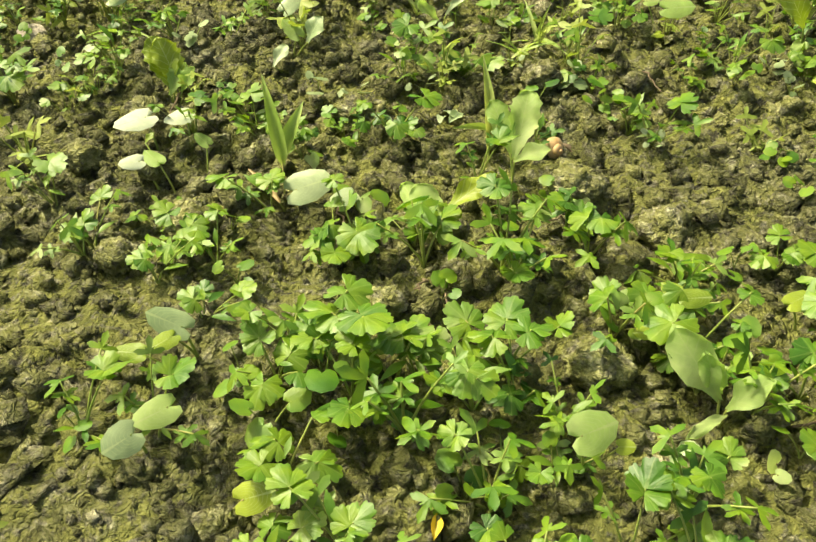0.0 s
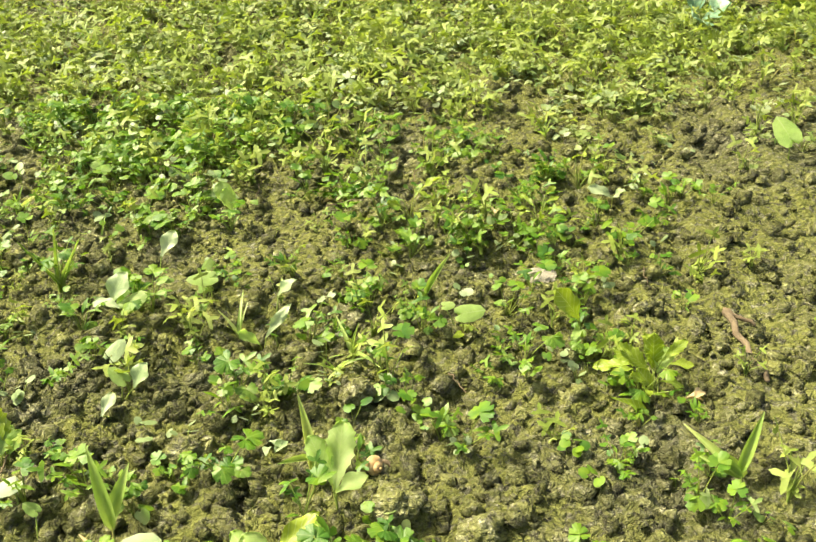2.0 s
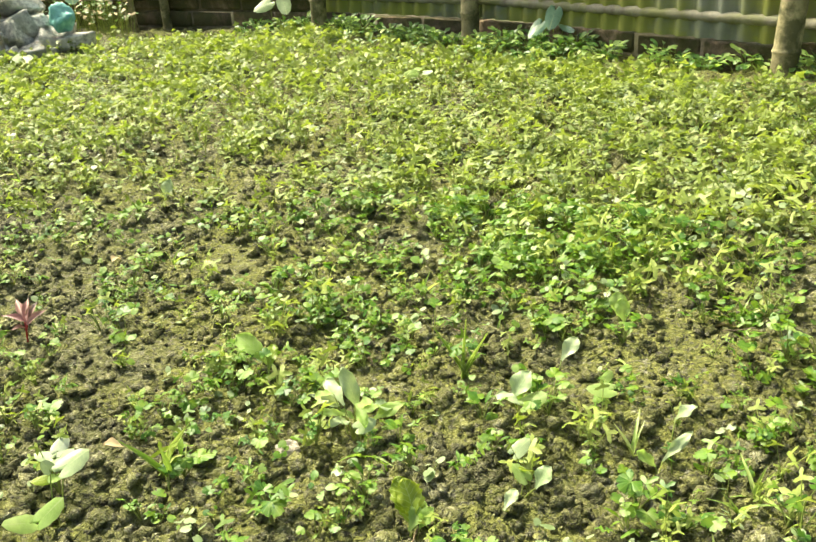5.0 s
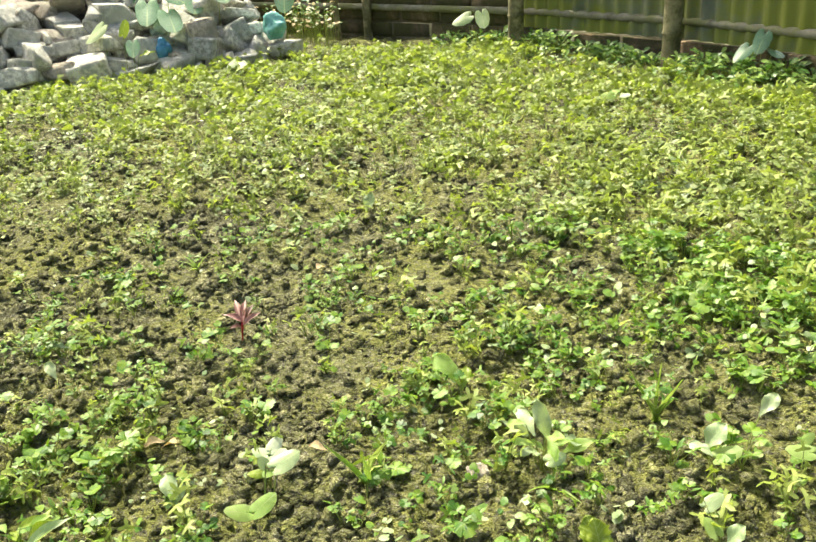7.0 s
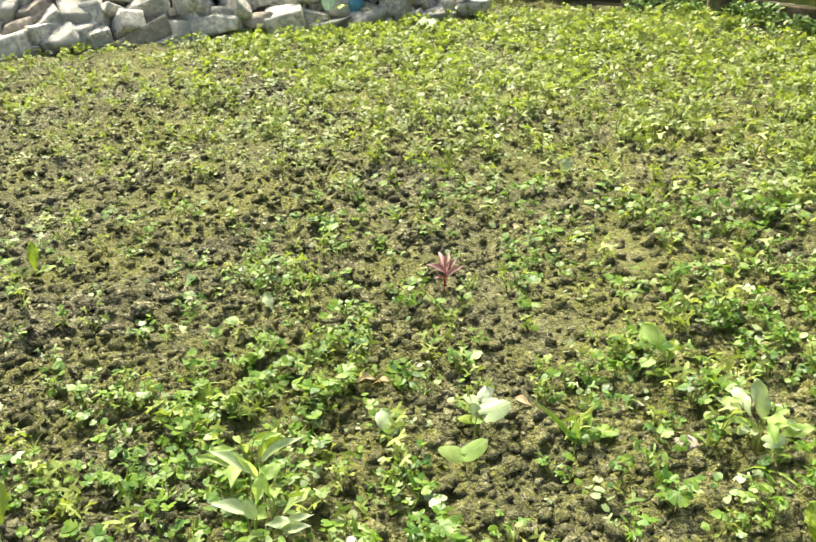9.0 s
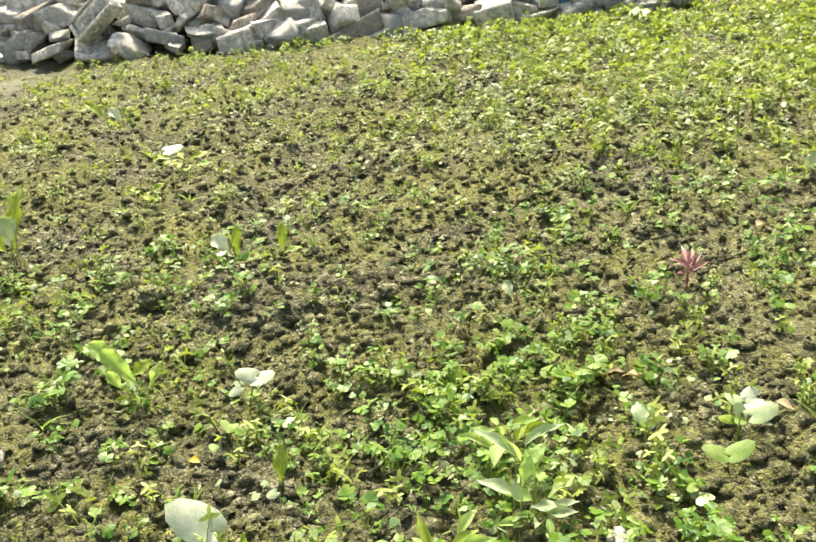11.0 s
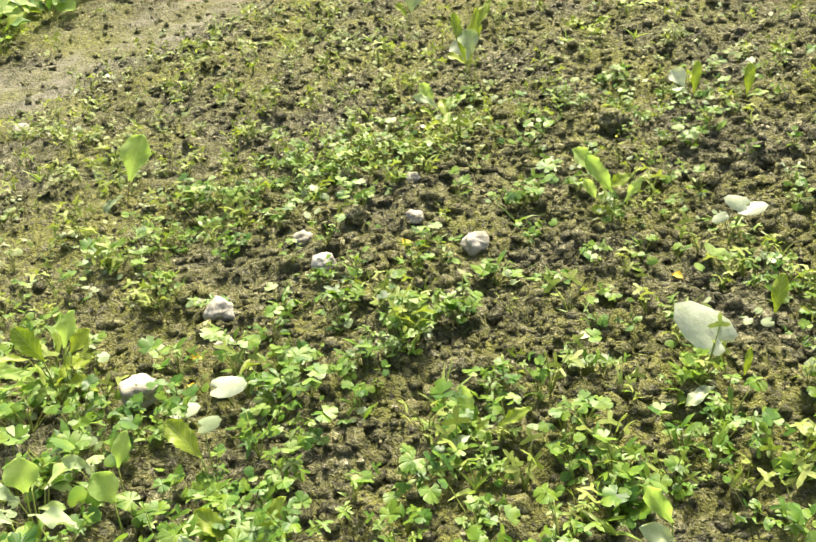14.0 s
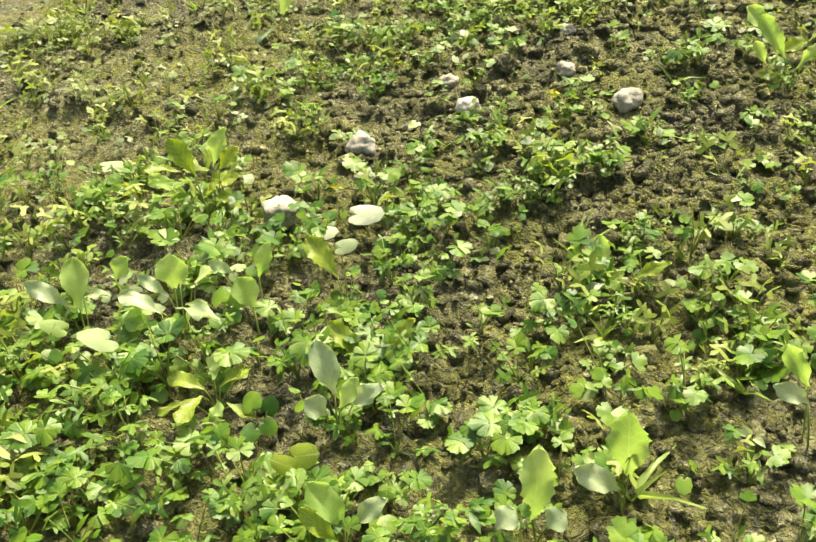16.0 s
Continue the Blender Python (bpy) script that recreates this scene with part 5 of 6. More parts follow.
grow("mustard", -2.449, 0.283, -14, [("Op", -0.007, 0.009, 0.031, -0.019, 0.012, 0.071, 0.038), ("Ly", -0.003, 0.006, 0.026, -0.002, 0.029, 0.041, 0.019)])
grow("mustard", -1.615, 0.143, -16, [("Lg", -0.006, 0.003, 0.033, -0.017, -0.009, 0.076, 0.026), ("Lg", -0.001, 0.004, 0.025, 0.008, 0.048, 0.044, 0.018), ("Ly", -0.004, 0.003, 0.020, -0.011, -0.017, 0.033, 0.015)])
grow("mustard", -1.123, 0.204, -28, [("Lg", -0.010, -0.002, 0.042, -0.032, -0.028, 0.091, 0.023), ("Lg", 0.001, 0.010, 0.031, 0.008, 0.032, 0.063, 0.014), ("Ly", -0.002, -0.002, 0.014, -0.016, -0.028, 0.026, 0.014)])
grow("bindweed", -0.663, 0.206, -47, [("Rg", -0.023, 0.003, 0.020, -0.016, 0.019, 0.025, 0.021), ("Rg", -0.006, -0.011, 0.015, 0.009, 0.009, 0.020, 0.020)])
grow("mustard", -1.565, -0.385, 1, [("Og", -0.006, 0.018, 0.042, -0.021, 0.051, 0.106, 0.046), ("Op", -0.004, -0.006, 0.018, 0.003, -0.033, 0.008, 0.016)])
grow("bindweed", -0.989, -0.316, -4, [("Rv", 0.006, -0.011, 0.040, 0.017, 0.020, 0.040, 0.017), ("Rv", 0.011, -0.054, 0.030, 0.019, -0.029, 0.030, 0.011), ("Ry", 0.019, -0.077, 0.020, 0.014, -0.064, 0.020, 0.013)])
grow("radish", -0.890, -0.592, 20, [("Og", -0.023, -0.000, 0.020, -0.048, 0.002, 0.060, 0.025), ("Op", -0.030, -0.011, 0.020, -0.036, -0.042, 0.050, 0.017), ("Op", -0.024, 0.007, 0.030, -0.007, 0.034, 0.040, 0.011), ("Rg", 0.003, -0.013, 0.020, 0.002, -0.033, 0.030, 0.017)])
grow("radish", -0.845, -0.509, 14, [("Op", -0.010, -0.001, 0.030, -0.023, -0.033, 0.050, 0.018), ("Og", -0.043, 0.009, 0.030, -0.048, 0.012, 0.060, 0.028), ("Op", -0.013, 0.012, 0.030, 0.037, 0.053, 0.050, 0.014), ("Og", -0.012, -0.017, 0.020, -0.012, -0.032, 0.030, 0.022), ("Rp", 0.012, -0.045, 0.030, 0.033, -0.065, 0.050, 0.017), ("Og", -0.071, -0.045, 0.030, -0.074, -0.029, 0.050, 0.020)])
grow("radish", -0.845, -0.434, 7, [("Og", -0.022, -0.001, 0.020, -0.028, -0.009, 0.050, 0.026), ("Og", -0.053, 0.007, 0.030, -0.058, 0.020, 0.060, 0.015), ("Op", -0.064, -0.016, 0.030, -0.061, -0.034, 0.050, 0.012)])
grow("radish", -0.868, -0.355, -1, [("Ly", -0.009, -0.003, 0.030, -0.034, -0.024, 0.060, 0.022), ("Rp", -0.052, 0.005, 0.030, -0.044, 0.025, 0.035, 0.012)])
grow("mustard", -0.780, -0.342, -2, [("Ly", -0.017, -0.006, 0.010, -0.038, -0.031, 0.040, 0.018), ("Ly", -0.013, 0.009, 0.010, -0.009, 0.039, 0.050, 0.018)])
grow("radish", -0.718, -0.379, 2, [("Op", -0.011, 0.003, 0.030, -0.026, -0.003, 0.070, 0.021), ("Op", -0.006, 0.015, 0.020, 0.013, 0.035, 0.050, 0.015), ("Op", -0.001, -0.006, 0.020, 0.001, -0.019, 0.040, 0.019), ("Og", -0.004, 0.005, 0.020, -0.012, 0.022, 0.040, 0.014)])
grow("bindweed", -0.663, -0.419, 8, [("Ry", -0.006, 0.005, 0.030, -0.010, -0.010, 0.040, 0.018), ("Ry", -0.015, 0.009, 0.030, -0.003, 0.031, 0.040, 0.012), ("Rg", -0.002, -0.003, 0.020, 0.022, 0.019, 0.040, 0.014)])
grow("radish", -0.607, -0.388, 4, [("Og", -0.011, 0.005, 0.020, -0.018, -0.011, 0.060, 0.020), ("Oy", 0.000, -0.001, 0.020, -0.008, -0.020, 0.050, 0.013), ("Op", -0.013, 0.011, 0.020, -0.010, 0.033, 0.040, 0.014)])
grow("radish", -0.588, -0.262, -16, [("Lg", 0.000, -0.002, 0.020, -0.012, 0.007, 0.070, 0.023), ("Op", 0.001, -0.026, 0.020, -0.003, -0.013, 0.030, 0.017), ("Op", 0.008, 0.005, 0.020, 0.007, 0.017, 0.030, 0.017)])
grow("radish", -0.596, -0.200, -25, [("Lg", -0.008, 0.006, 0.020, -0.015, 0.006, 0.070, 0.027), ("Op", 0.002, -0.005, 0.020, 0.004, -0.032, 0.050, 0.017)])
grow("radish", -0.605, -0.064, -40, [("Og", -0.031, 0.011, 0.020, -0.036, -0.010, 0.060, 0.015), ("Op", -0.017, 0.003, 0.020, -0.019, -0.020, 0.040, 0.014)])
grow("leafy_weed", -0.615, -0.098, -36, [("Cp", -0.005, -0.002, 0.020, -0.007, -0.023, 0.030, 0.006), ("Cp", -0.004, 0.000, 0.020, 0.009, 0.001, 0.025, 0.006), ("Cp", -0.007, -0.001, 0.020, -0.010, -0.007, 0.030, 0.006)])
grow("mustard", -0.836, -0.125, -22, [("Lg", -0.006, 0.004, 0.020, -0.023, 0.002, 0.050, 0.015), ("Ly", 0.003, 0.001, 0.010, 0.016, 0.007, 0.030, 0.009)])
grow("mustard", -0.808, -0.106, -25, [("Ly", -0.001, -0.004, 0.020, 0.011, 0.024, 0.040, 0.012), ("Op", -0.001, -0.030, 0.020, 0.004, -0.050, 0.020, 0.011)])
grow("mustard", -1.077, -0.482, 8, [("Ly", -0.011, -0.005, 0.056, -0.015, -0.022, 0.099, 0.023), ("Lg", -0.013, 0.018, 0.063, -0.019, 0.035, 0.100, 0.020), ("Ly", -0.014, 0.022, 0.055, -0.014, 0.045, 0.077, 0.020), ("Lg", -0.000, -0.002, 0.022, 0.005, -0.026, 0.036, 0.017), ("Ly", -0.003, 0.010, 0.025, -0.000, 0.033, 0.028, 0.015)])
grow("bindweed", -1.202, -0.592, 14, [("Rp", 0.004, -0.009, 0.024, 0.000, 0.016, 0.019, 0.013)])


def many_leaves(kind, x, y, n, reach, tall, size, styles, seed, wide=(0.42, 0.62)):
    """A plant grown at random within a reach and a height."""
    r = random.Random(seed)
    leaves = []
    for i in range(n):
        az = radians(i * 137.5 + r.uniform(-30, 30))
        out, up, ln = reach * r.uniform(0.15, 0.7), tall * r.uniform(0.25, 0.85), size * r.uniform(0.7, 1.25)
        rise = r.uniform(-0.35, 0.75)
        c, sn = math.cos(az), math.sin(az)
        leaves.append((r.choice(styles), out * c, out * sn, up, (out + ln * 0.85) * c, (out + ln * 0.85) * sn, max(0.01, up + ln * rise), ln * r.uniform(*wide)))
    return grow(kind, x, y, -60, leaves)


WORDS["fence_weed"] = ("dark green leafy weed along the foot of the fence", "weed")
WORDS["arum"] = ("arum plant with large pale heart-shaped leaves", "arum")
WORDS["bed_radish"] = ("tall leafy radish plant of the next bed", "radish plant")
WORDS["cabbage"] = ("young cabbage plant with broad blue-green leaves", "cabbage")
wr = random.Random(9)
# larger mustards and leafy weeds in the bed
WORDS["bushy_mustard"] = ("bushy young mustard plant with many toothed leaves", "mustard plant")
for i, (x, y, n, reach, tall, size, styles) in enumerate([(-1.10, -0.49, 11, 0.045, 0.075, 0.05, ("Ly", "Lg", "Oy")), (-0.72, 0.43, 9, 0.045, 0.06, 0.045, ("Cg", "Og", "Cy")), (-0.28, 0.78, 8, 0.035, 0.07, 0.042, ("Og", "Op", "Lg")),
                                                          (0.23, 0.98, 6, 0.03, 0.05, 0.035, ("Ly", "Og")), (0.38, 0.93, 6, 0.03, 0.045, 0.034, ("Ly", "Oy")), (-1.55, 0.15, 7, 0.04, 0.05, 0.045, ("Ly", "Lg", "Op")), (-1.91, 0.62, 7, 0.04, 0.05, 0.045, ("Ly", "Oy")),
                                                          (-1.99, 0.77, 8, 0.05, 0.06, 0.05, ("Ly", "Lg", "Oy")), (-0.64, 0.25, 8, 0.035, 0.05, 0.042, ("Cg", "Cy", "Cp")), (-0.62, 0.37, 7, 0.035, 0.06, 0.045, ("Cp", "Og", "Cg")), (-0.88, -0.50, 6, 0.035, 0.05, 0.045, ("Og", "Lg", "Op")),
                                                          (-0.77, -0.47, 6, 0.035, 0.045, 0.042, ("Og", "Oy")), (0.39, 0.62, 7, 0.035, 0.05, 0.036, ("Ly", "Oy"))]):
    many_leaves("bushy_mustard", x, y, n + 3, reach, tall, size * 0.8, styles, 700 + i, (0.28, 0.44))
br = random.Random(21)
bushes = [seedling("bushy_coriander", coriander, 900 + i, "larger bushy coriander plant with many scalloped leaves", "coriander", "bushy coriander plants") for i in range(6)]
for i, (x, y) in enumerate([(0.02, 0.68), (0.38, 0.61), (0.29, 0.67), (-0.07, 0.82), (-1.08, -0.17), (-1.01, -0.09), (-0.98, 0.41), (-0.82, 0.34), (-0.74, 0.08), (-0.98, -0.27), (-1.0, -0.06), (-1.07, 0.01), (-0.79, -0.19), (-0.68, -0.12),
                            (-0.84, -0.14), (-0.75, 0.59), (-0.32, 0.63), (-0.44, 0.69), (-1.02, 0.79), (-0.7, 1.0), (-0.18, 0.92), (-1.22, 0.14), (-1.52, -0.12), (-0.85, -0.36)]):
    ob = bushes[i] if i < 6 else copy_thing(bushes[i % 6], Matrix())
    ob.matrix_world = pose(x, y, float(height(x, y)) - 0.002, br.uniform(-8, 8), br.uniform(-8, 8), br.uniform(0, 360)) @ Matrix.Scale(br.uniform(0.68, 0.92), 4)
# weeds along the fence
for i, (x, y, tall) in enumerate([(0.60, 2.46, 0.09), (0.70, 2.38, 0.10), (0.52, 2.60, 0.07), (0.80, 2.30, 0.06), (0.66, 2.52, 0.11), (0.38, 2.76, 0.05), (0.24, 2.80, 0.055), (0.15, 2.88, 0.075), (-0.04, 3.04, 0.07), (-0.14, 3.08, 0.09), (-0.22, 3.12, 0.07), (-0.32, 3.16, 0.09), (-0.42, 3.20, 0.10), (-0.47, 3.28, 0.07), (-0.30, 3.04, 0.05), (-0.64, 3.42, 0.055),
                                  (-0.72, 3.45, 0.07), (-0.82, 3.50, 0.08), (-0.90, 3.54, 0.07), (-1.04, 3.61, 0.085), (-1.12, 3.66, 0.10), (-1.18, 3.69, 0.06), (-1.36, 3.76, 0.09), (-1.46, 3.80, 0.08), (-1.62, 3.84, 0.06), (1.3, 1.86, 0.08)]):
    for k in range(2):
        many_leaves("fence_weed", x + wr.uniform(-0.03, 0.03), y + wr.uniform(-0.02, 0.04), 34, 0.085, tall * wr.uniform(0.8, 1.1), 0.034, ("Sw", "Sw", "Sg"), 50 + 2 * i + k)
for i in range(26):
    f = wr.random()
    many_leaves("fence_weed", 0.75 - 1.9 * f + wr.uniform(-0.05, 0.05), 2.22 + 1.25 * f + wr.uniform(-0.06, 0.06), 12, 0.07, 0.05, 0.026, ("Sw", "Sw", "Sy"), 150 + i)
# arums by the fence and before the rubble
grow("arum", -0.24, 3.20, -80, [("Ra", -0.03, -0.03, 0.10, -0.07, -0.06, 0.045, 0.05), ("Ra", 0.02, -0.02, 0.14, 0.00, -0.05, 0.07, 0.045), ("Ra", 0.05, 0.0, 0.09, 0.09, -0.04, 0.06, 0.04)])
grow("arum", -1.43, 3.68, -75, [("Rp", -0.03, -0.02, 0.15, -0.10, -0.05, 0.11, 0.06), ("Rp", 0.03, -0.01, 0.16, 0.06, -0.05, 0.09, 0.06)])
grow("arum", 0.88, 2.24, -100, [("Ca", -0.105, -0.05, 0.065, -0.18, -0.09, 0.006, 0.052), ("Ca", 0.07, -0.02, 0.06, 0.09, -0.05, 0.03, 0.025)])
grow("cabbage", 0.97, 1.74, -100, [("Oa", 0.0, -0.01, 0.01, -0.03, -0.05, 0.05, 0.07), ("Oa", 0.01, 0.0, 0.02, 0.05, -0.03, 0.06, 0.06), ("Oa", 0.0, 0.02, 0.02, 0.0, 0.05, 0.09, 0.05)])
grow("arum", -0.58, 2.56, -80, [("Rg", -0.01, 0.0, 0.045, -0.045, -0.02, 0.04, 0.035), ("Rp", 0.02, 0.0, 0.045, 0.05, 0.0, 0.045, 0.024), ("Rg", 0.0, 0.02, 0.05, -0.02, 0.04, 0.05, 0.022)])
grow("arum", -2.19, 2.95, -60, [("Rp", -0.01, -0.01, 0.07, -0.04, -0.03, 0.045, 0.055), ("Rp", 0.02, 0.0, 0.07, 0.05, -0.02, 0.055, 0.045)])
grow("arum", -2.66, 2.80, -50, [("Rp", -0.06, -0.02, 0.24, -0.11, -0.07, 0.17, 0.07), ("Ry", 0.05, -0.02, 0.22, 0.07, 0.0, 0.28, 0.06), ("Ra", 0.10, -0.03, 0.18, 0.13, -0.07, 0.12, 0.065), ("Oy", 0.09, 0.0, 0.12, 0.16, 0.02, 0.15, 0.03), ("Oy", 0.0, -0.04, 0.06, 0.01, -0.05, 0.0, 0.04)])
grow("arum", -2.72, 3.02, -50, [("Ra", 0.05, 0.0, 0.30, 0.10, -0.08, 0.20, 0.13), ("Ra", 0.14, 0.02, 0.26, 0.22, -0.05, 0.17, 0.12), ("Ra", 0.10, 0.08, 0.34, 0.18, 0.10, 0.28, 0.12), ("Ra", -0.06, 0.05, 0.33, -0.14, 0.02, 0.25, 0.12)])
grow("arum", -2.62, 3.25, -50, [("Ra", 0.03, 0.0, 0.30, 0.07, -0.08, 0.21, 0.11), ("Ra", 0.12, 0.05, 0.33, 0.20, 0.0, 0.25, 0.12), ("Ra", -0.05, 0.02, 0.28, -0.12, -0.03, 0.2, 0.11)])
grow("arum", -2.44, 3.70, -60, [("Ra", 0.04, -0.02, 0.27, 0.07, -0.08, 0.15, 0.10), ("Ra", 0.12, 0.0, 0.28, 0.20, -0.04, 0.21, 0.09)])
# tall plants of the bed beyond the path
for i in range(48):
    f, d = wr.random(), wr.uniform(0.0, 0.55)
    x, y = -2.66 - 1.35 * f - 0.72 * d, -0.66 + 1.30 * f - 0.66 * d
    many_leaves("bed_radish", x, y, wr.randint(8, 12), 0.06, 0.13, 0.08, ("Mg", "Mw", "My", "Mw", "Mg"), 300 + i)

# ---------------------------------------------------------------- stones, litter and odds and ends
def stone(name, x, y, size, seed, mat, label, category, flat=0.75, sink=0.25, grain=0.012):
    """A rounded, chipped lump lying in the soil."""
    bm = bmesh.new()
    bmesh.ops.create_icosphere(bm, subdivisions=4, radius=0.5)
    off = Vector((seed * 3.3, seed * 1.1, 2))
    for v in bm.verts:
        d = v.co.normalized()
        v.co = d * (0.46 + 0.17 * noise.noise(d * 1.3 + off) + 0.05 * noise.noise(d * 4 + off) + grain * noise.noise(d * 8 + off) + grain * noise.noise(d * 17 + off))
        v.co.z *= flat
    bm.verts.index_update()
    vf = np.array([v.co[:] for v in bm.verts]) * size, np.array([[v.index for v in f.verts] for f in bm.faces])
    bm.free()
    ob = tagged(part(name, vf, mat), label, category)
    ob.matrix_world = pose(x, y, float(height(x, y)) + size * flat * (0.5 - sink), 8, -6, seed * 67)
    return ob


for i, (x, y, w) in enumerate([(-1.172, -0.301, 0.038), (-1.195, -0.164, 0.030), (-1.04, -0.402, 0.044), (-1.097, -0.306, 0.028), (-1.15, 0.02, 0.034), (-0.544, 0.395, 0.026), (-2.115, -0.554, 0.04), (-1.275, -0.172, 0.026), (-1.26, -0.02, 0.026), (-1.38, 0.02, 0.024), (0.123, 0.759, 0.016)]):
    stone("stone", x, y, w, i + 2, STONE, "pale grey stone lying on the soil", "stone", 0.8, 0.02 if i < 5 else 0.22)
stone("stone", -0.343, 0.743, 0.03, 34, RUBBLE_WARM, "dull tan stone half sunk in the soil", "stone", 0.6, 0.3)
stone("stone", 0.352, 0.819, 0.034, 33, RUBBLE_WARM, "flat pale stone slab lying on the soil", "stone", 0.35, 0.3)
for i, (x, y, w) in enumerate([(-1.384, 0.355, 0.052), (-0.128, 0.461, 0.042), (0.125, 0.643, 0.034), (-1.206, 0.308, 0.034), (-1.422, -0.061, 0.044), (-0.227, 0.535, 0.03), (0.009, 0.377, 0.03), (0.135, 0.338, 0.04), (0.137, 0.504, 0.045), (-0.03, 0.60, 0.034), (-1.433, -0.055, 0.045), (-0.20, 0.60, 0.03), (-0.17, 0.42, 0.03), (0.20, 0.47, 0.04), (-0.09, 0.55, 0.026), (-1.05, 0.20, 0.03), (-0.95, 0.42, 0.03), (-1.1, 0.6, 0.034), (-1.30, -0.09, 0.038)]):
    stone("clod", x, y, w, i + 50, CLOD, "large mossy clod of earth", "clod", 0.72, 0.2, 0.085)


def snail_shell(x, y):
    """An empty coiled shell with a dark mouth."""
    pts = []
    for i in range(34):
        a = i * 0.42
        k = 0.0075 * (1 - i / 40)
        pts.append((k * math.cos(a) * 0.55, k * math.sin(a) * 0.55, 0.011 * i / 33))
    v, f = tube(pts, 0.0062, 0.0012, 9)
    ob = tagged(part("snail_shell", (v, f), SHELL), "empty cream and brown snail shell on the soil", "snail shell")
    ob.matrix_world = pose(x, y, float(height(x, y)) + 0.006, 75, 15, 30)


snail_shell(0.128, 0.561)


def litter(name, x, y, length, width, yaw, mat, label, category, curl=0.5):
    v, f = blade(0.5 * width / length, 8, 5, curl, 0.5, 0.0, 0.5, 0.05, 0.06)
    ob = tagged(part(name, (v * length, f), mat), label, category)
    ob.matrix_world = pose(x, y, float(height(x, y)) + 0.006 + curl * length * 0.4, 12, -14, yaw)


for x, y, ln, w, yaw in [(0.427, 0.593, 0.018, 0.010, 30), (0.433, 0.590, 0.018, 0.010, 150), (-0.733, 0.639, 0.026, 0.014, 60), (-0.551, 0.719, 0.02, 0.012, 10), (-0.70, 0.66, 0.02, 0.012, 200), (-0.825, 1.213, 0.022, 0.016, 80), (-0.667, 1.234, 0.016, 0.012, 20), (0.33, 0.95, 0.02, 0.012, 70), (-0.2, 1.3, 0.03, 0.014, 120), (0.15, 1.05, 0.03, 0.01, 160)]:
    litter("dry_leaf", x, y, ln, w, yaw, DRY, "curled dry beige leaf on the soil", "dry leaf")
for x, y, ln, w, yaw in [(0.049, 0.587, 0.016, 0.010, 40), (0.054, 0.590, 0.014, 0.009, 130), (0.045, 0.592, 0.012, 0.008, 250)]:
    litter("fallen_petal", x, y, ln, w, yaw, PALE, "pale withered petal on the soil", "petal", 0.2)
for x, y, ln, w, yaw in [(-1.099, -0.348, 0.016, 0.010, 60), (-1.045, -0.353, 0.012, 0.008, 10), (0.041, 0.224, 0.016, 0.006, 80), (-1.19, -0.06, 0.016, 0.012, 140), (-0.97, 0.18, 0.014, 0.01, 20)]:
    litter("yellow_leaf", x, y, ln, w, yaw, YELLOW, "small fallen bright yellow leaf", "leaf", 0.25)


def twig(points, r, label):
    p = np.array(points, float)
    p[:, 2] += height(p[:, 0], p[:, 1])
    q = np.concatenate([p[:1] + (p[-1:] - p[:1]) * k for k in np.linspace(0, 1, 7)[:, None]]) if len(p) == 2 else p
    q[1:-1] += np.random.default_rng(int(abs(p[0, 0]) * 999)).normal(0, 0.0015, (len(q) - 2, 3))
    tagged(part("twig", tube(q, r, r * 0.6, 6), TWIG), label, "twig")


twig([(0.506, 0.698, 0.02), (0.50, 0.599, 0.006)], 0.004, "dead brown stalk lying on the soil")
twig([(0.505, 0.70, 0.02), (0.53, 0.68, 0.008)], 0.003, "dead brown stalk lying on the soil")
twig([(0.135, 0.565, 0.006), (0.165, 0.550, 0.006)], 0.0022, "short dark twig on the soil")
twig([(-0.94, 0.506, 0.004), (-0.949, 0.565, 0.022)], 0.0013, "thin dry straw leaning on a clod")
for i in range(46):
    a, x, y = wr.uniform(0, 6.28), wr.gauss(-0.3, 0.55), wr.gauss(0.45, 0.5)
    ln = wr.uniform(0.015, 0.05)
    twig([(x, y, 0.006), (x + ln * math.cos(a), y + ln * math.sin(a), 0.005 + wr.random() * 0.008)], wr.uniform(0.0005, 0.0011), "thin dry straw on the soil")


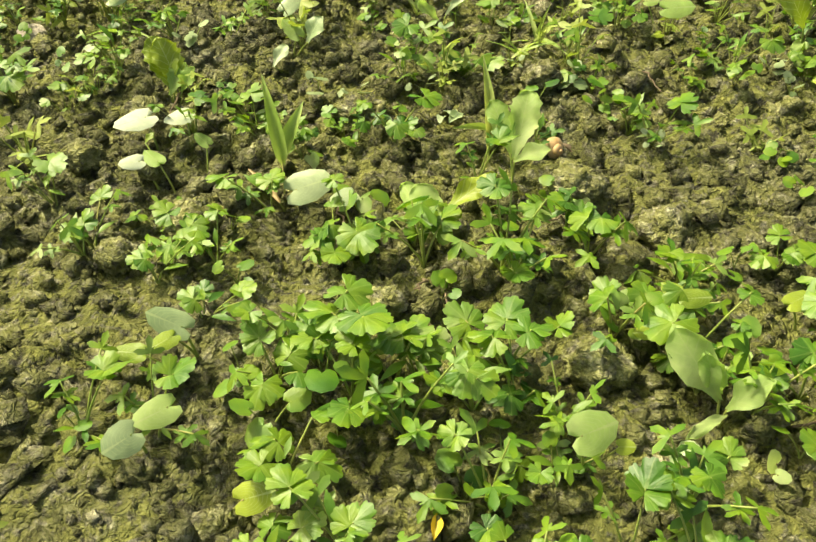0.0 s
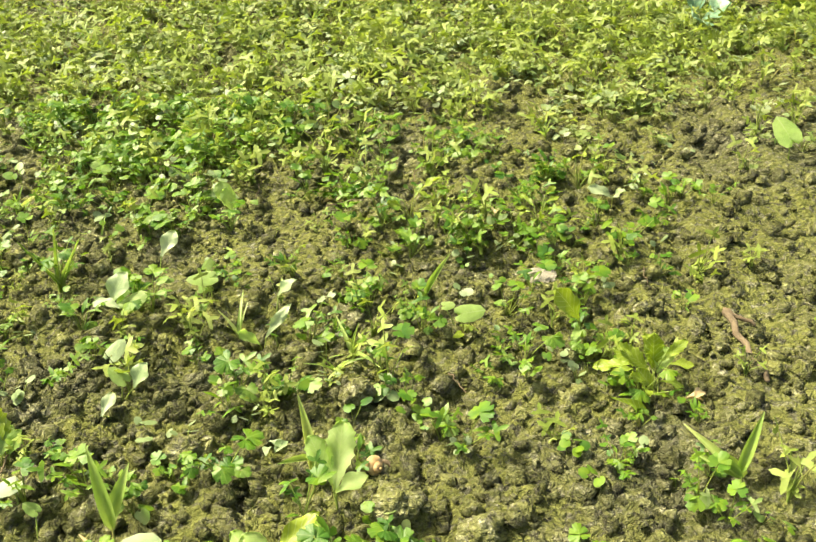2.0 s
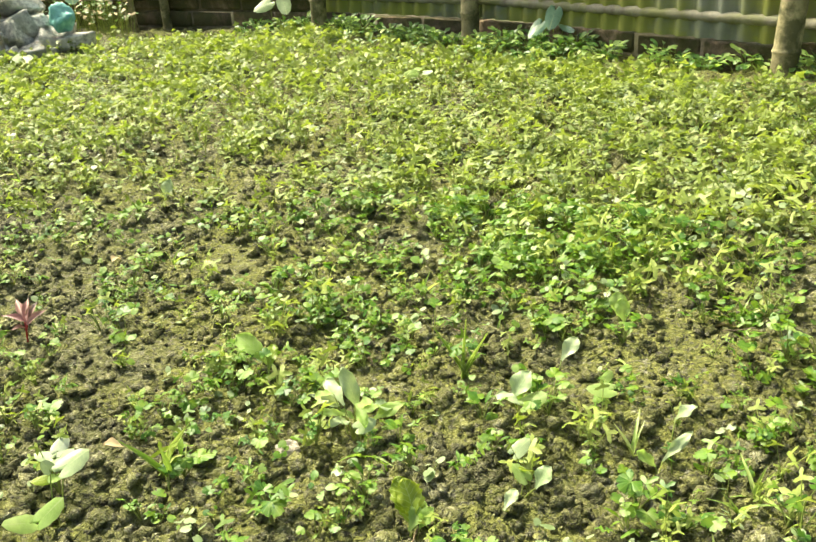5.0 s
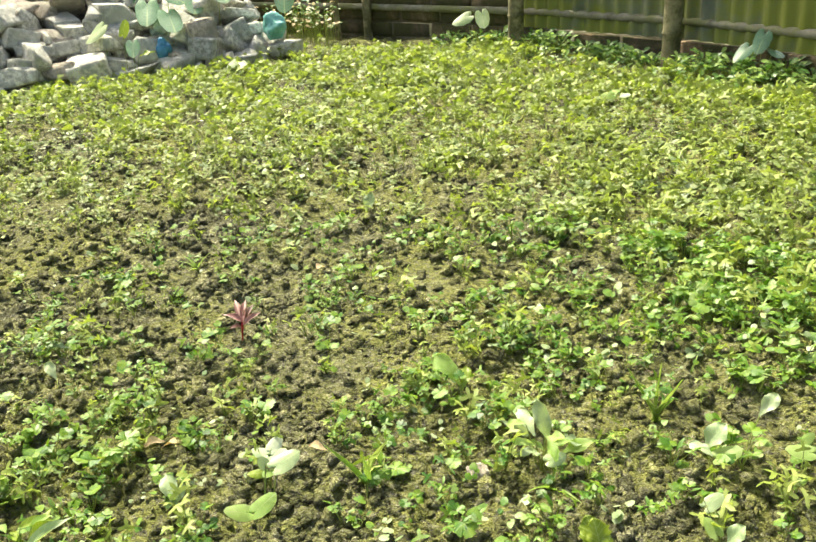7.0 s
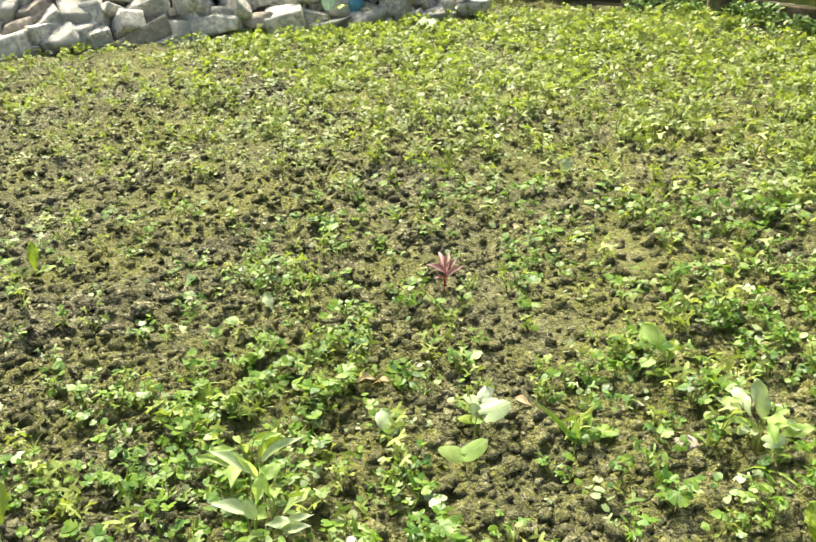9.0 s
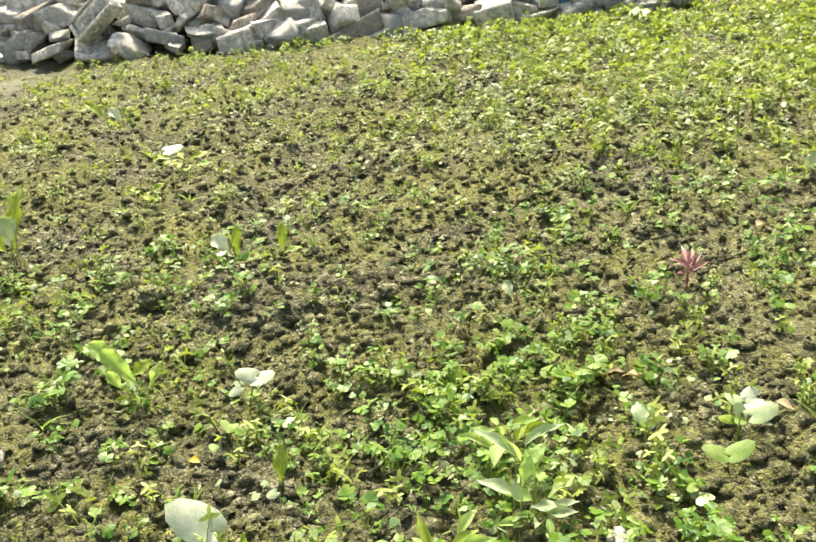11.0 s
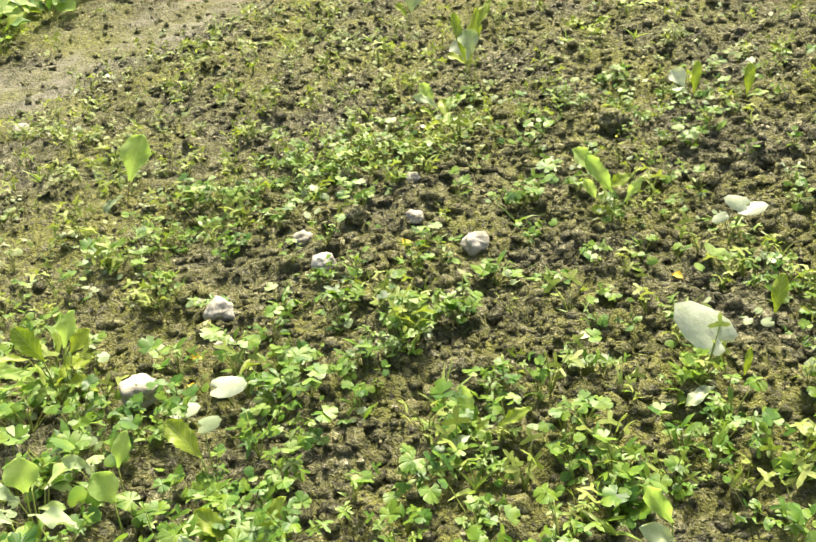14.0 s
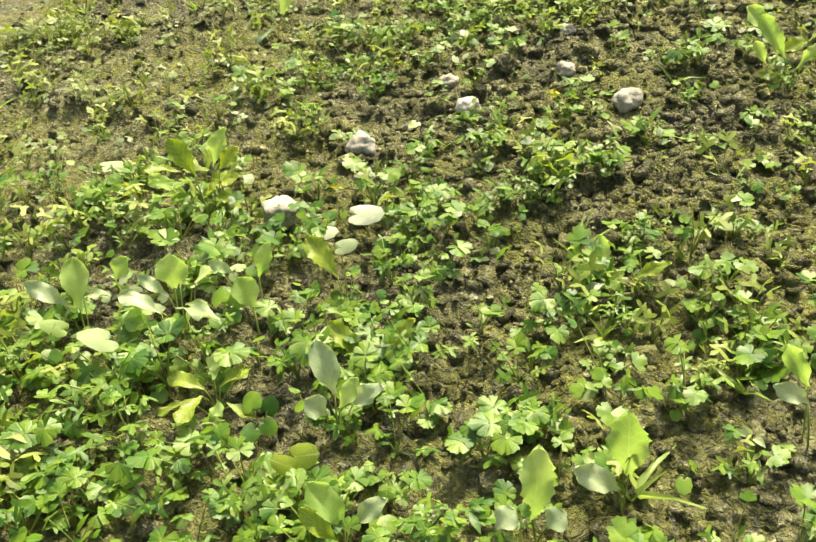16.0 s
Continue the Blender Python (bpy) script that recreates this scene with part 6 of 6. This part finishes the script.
def crumpled(name, x, y, z, size, mat, label, category, seed):
    """A crumpled bag or sheet."""
    bm = bmesh.new()
    bmesh.ops.create_icosphere(bm, subdivisions=4, radius=1)
    off = Vector((seed, 2 * seed, 0))
    for v in bm.verts:
        d = v.co.normalized()
        k = 0.8 + 0.35 * noise.noise(d * 1.2 + off) + 0.22 * abs(noise.noise(d * 3.1 + off)) + 0.10 * abs(noise.noise(d * 7 + off))
        v.co = Vector((d.x * size[0], d.y * size[1], d.z * size[2])) * k
    bm.verts.index_update()
    vf = np.array([v.co[:] for v in bm.verts]), np.array([[v.index for v in f.verts] for f in bm.faces])
    bm.free()
    tagged(part(name, vf, mat), label, category).matrix_world = pose(x, y, z, 10, 20, -20)


crumpled("net_bag", -2.29, 3.41, 0.145, (0.062, 0.06, 0.066), TEAL, "crumpled teal net bag lying on the rubble", "bag", 4)
crumpled("plastic_scrap", -2.57, 2.965, 0.10, (0.034, 0.04, 0.06), BLUE, "crumpled scrap of blue plastic in the rubble", "plastic", 9)
crumpled("plastic_film", -2.64, 3.03, 0.19, (0.04, 0.04, 0.055), FILM, "crumpled pale blue-green plastic film in the rubble", "plastic", 13)
pale = tagged(part("pale_post", bamboo("pale_post", 1.2, 0.016, [0.3, 0.7], BAMBOO), BAMBOO), "thin weathered post beside the fence corner", "post")
pale.matrix_world = pose(-2.30, 4.0, -0.04, 0, -2, 0)
WORDS["dry_bush"] = ("straggly half-dry bush at the fence corner", "bush")
for i, (x, y) in enumerate([(-2.42, 3.95), (-2.55, 4.05), (-2.30, 3.82), (-2.7, 4.1)]):
    many_leaves("dry_bush", x, y, 70, 0.17, 0.22, 0.026, ("Sd", "Sw", "Sw"), 500 + i)


def frogged_brick(x, y, z, turn):
    """A moulded brick with a sunk panel and worn raised bars in it."""
    body = tagged(part("moulded_brick", box_vf(-0.12, 0.12, -0.055, 0.055, -0.035, 0.03, 0.005), RUBBLE, None, "", False), "pale moulded brick with a raised rim and worn bars", "brick", "rubble of the heap")
    for a, b, c, d in ((-0.12, 0.12, 0.038, 0.054), (-0.12, 0.12, -0.054, -0.038), (-0.119, -0.10, -0.037, 0.037), (0.10, 0.119, -0.037, 0.037)):
        part("rim", box_vf(a, b, c, d, 0.029, 0.042, 0.003), RUBBLE, body, "", False)
    for i in range(4):
        part("bar", box_vf(-0.075 + 0.042 * i, -0.052 + 0.042 * i, -0.022, 0.022, 0.029, 0.037, 0.002), RUBBLE, body, "", False)
    body.matrix_world = pose(x, y, z, *turn)


frogged_brick(-4.02, 1.52, 0.17, (62, -38, 40))
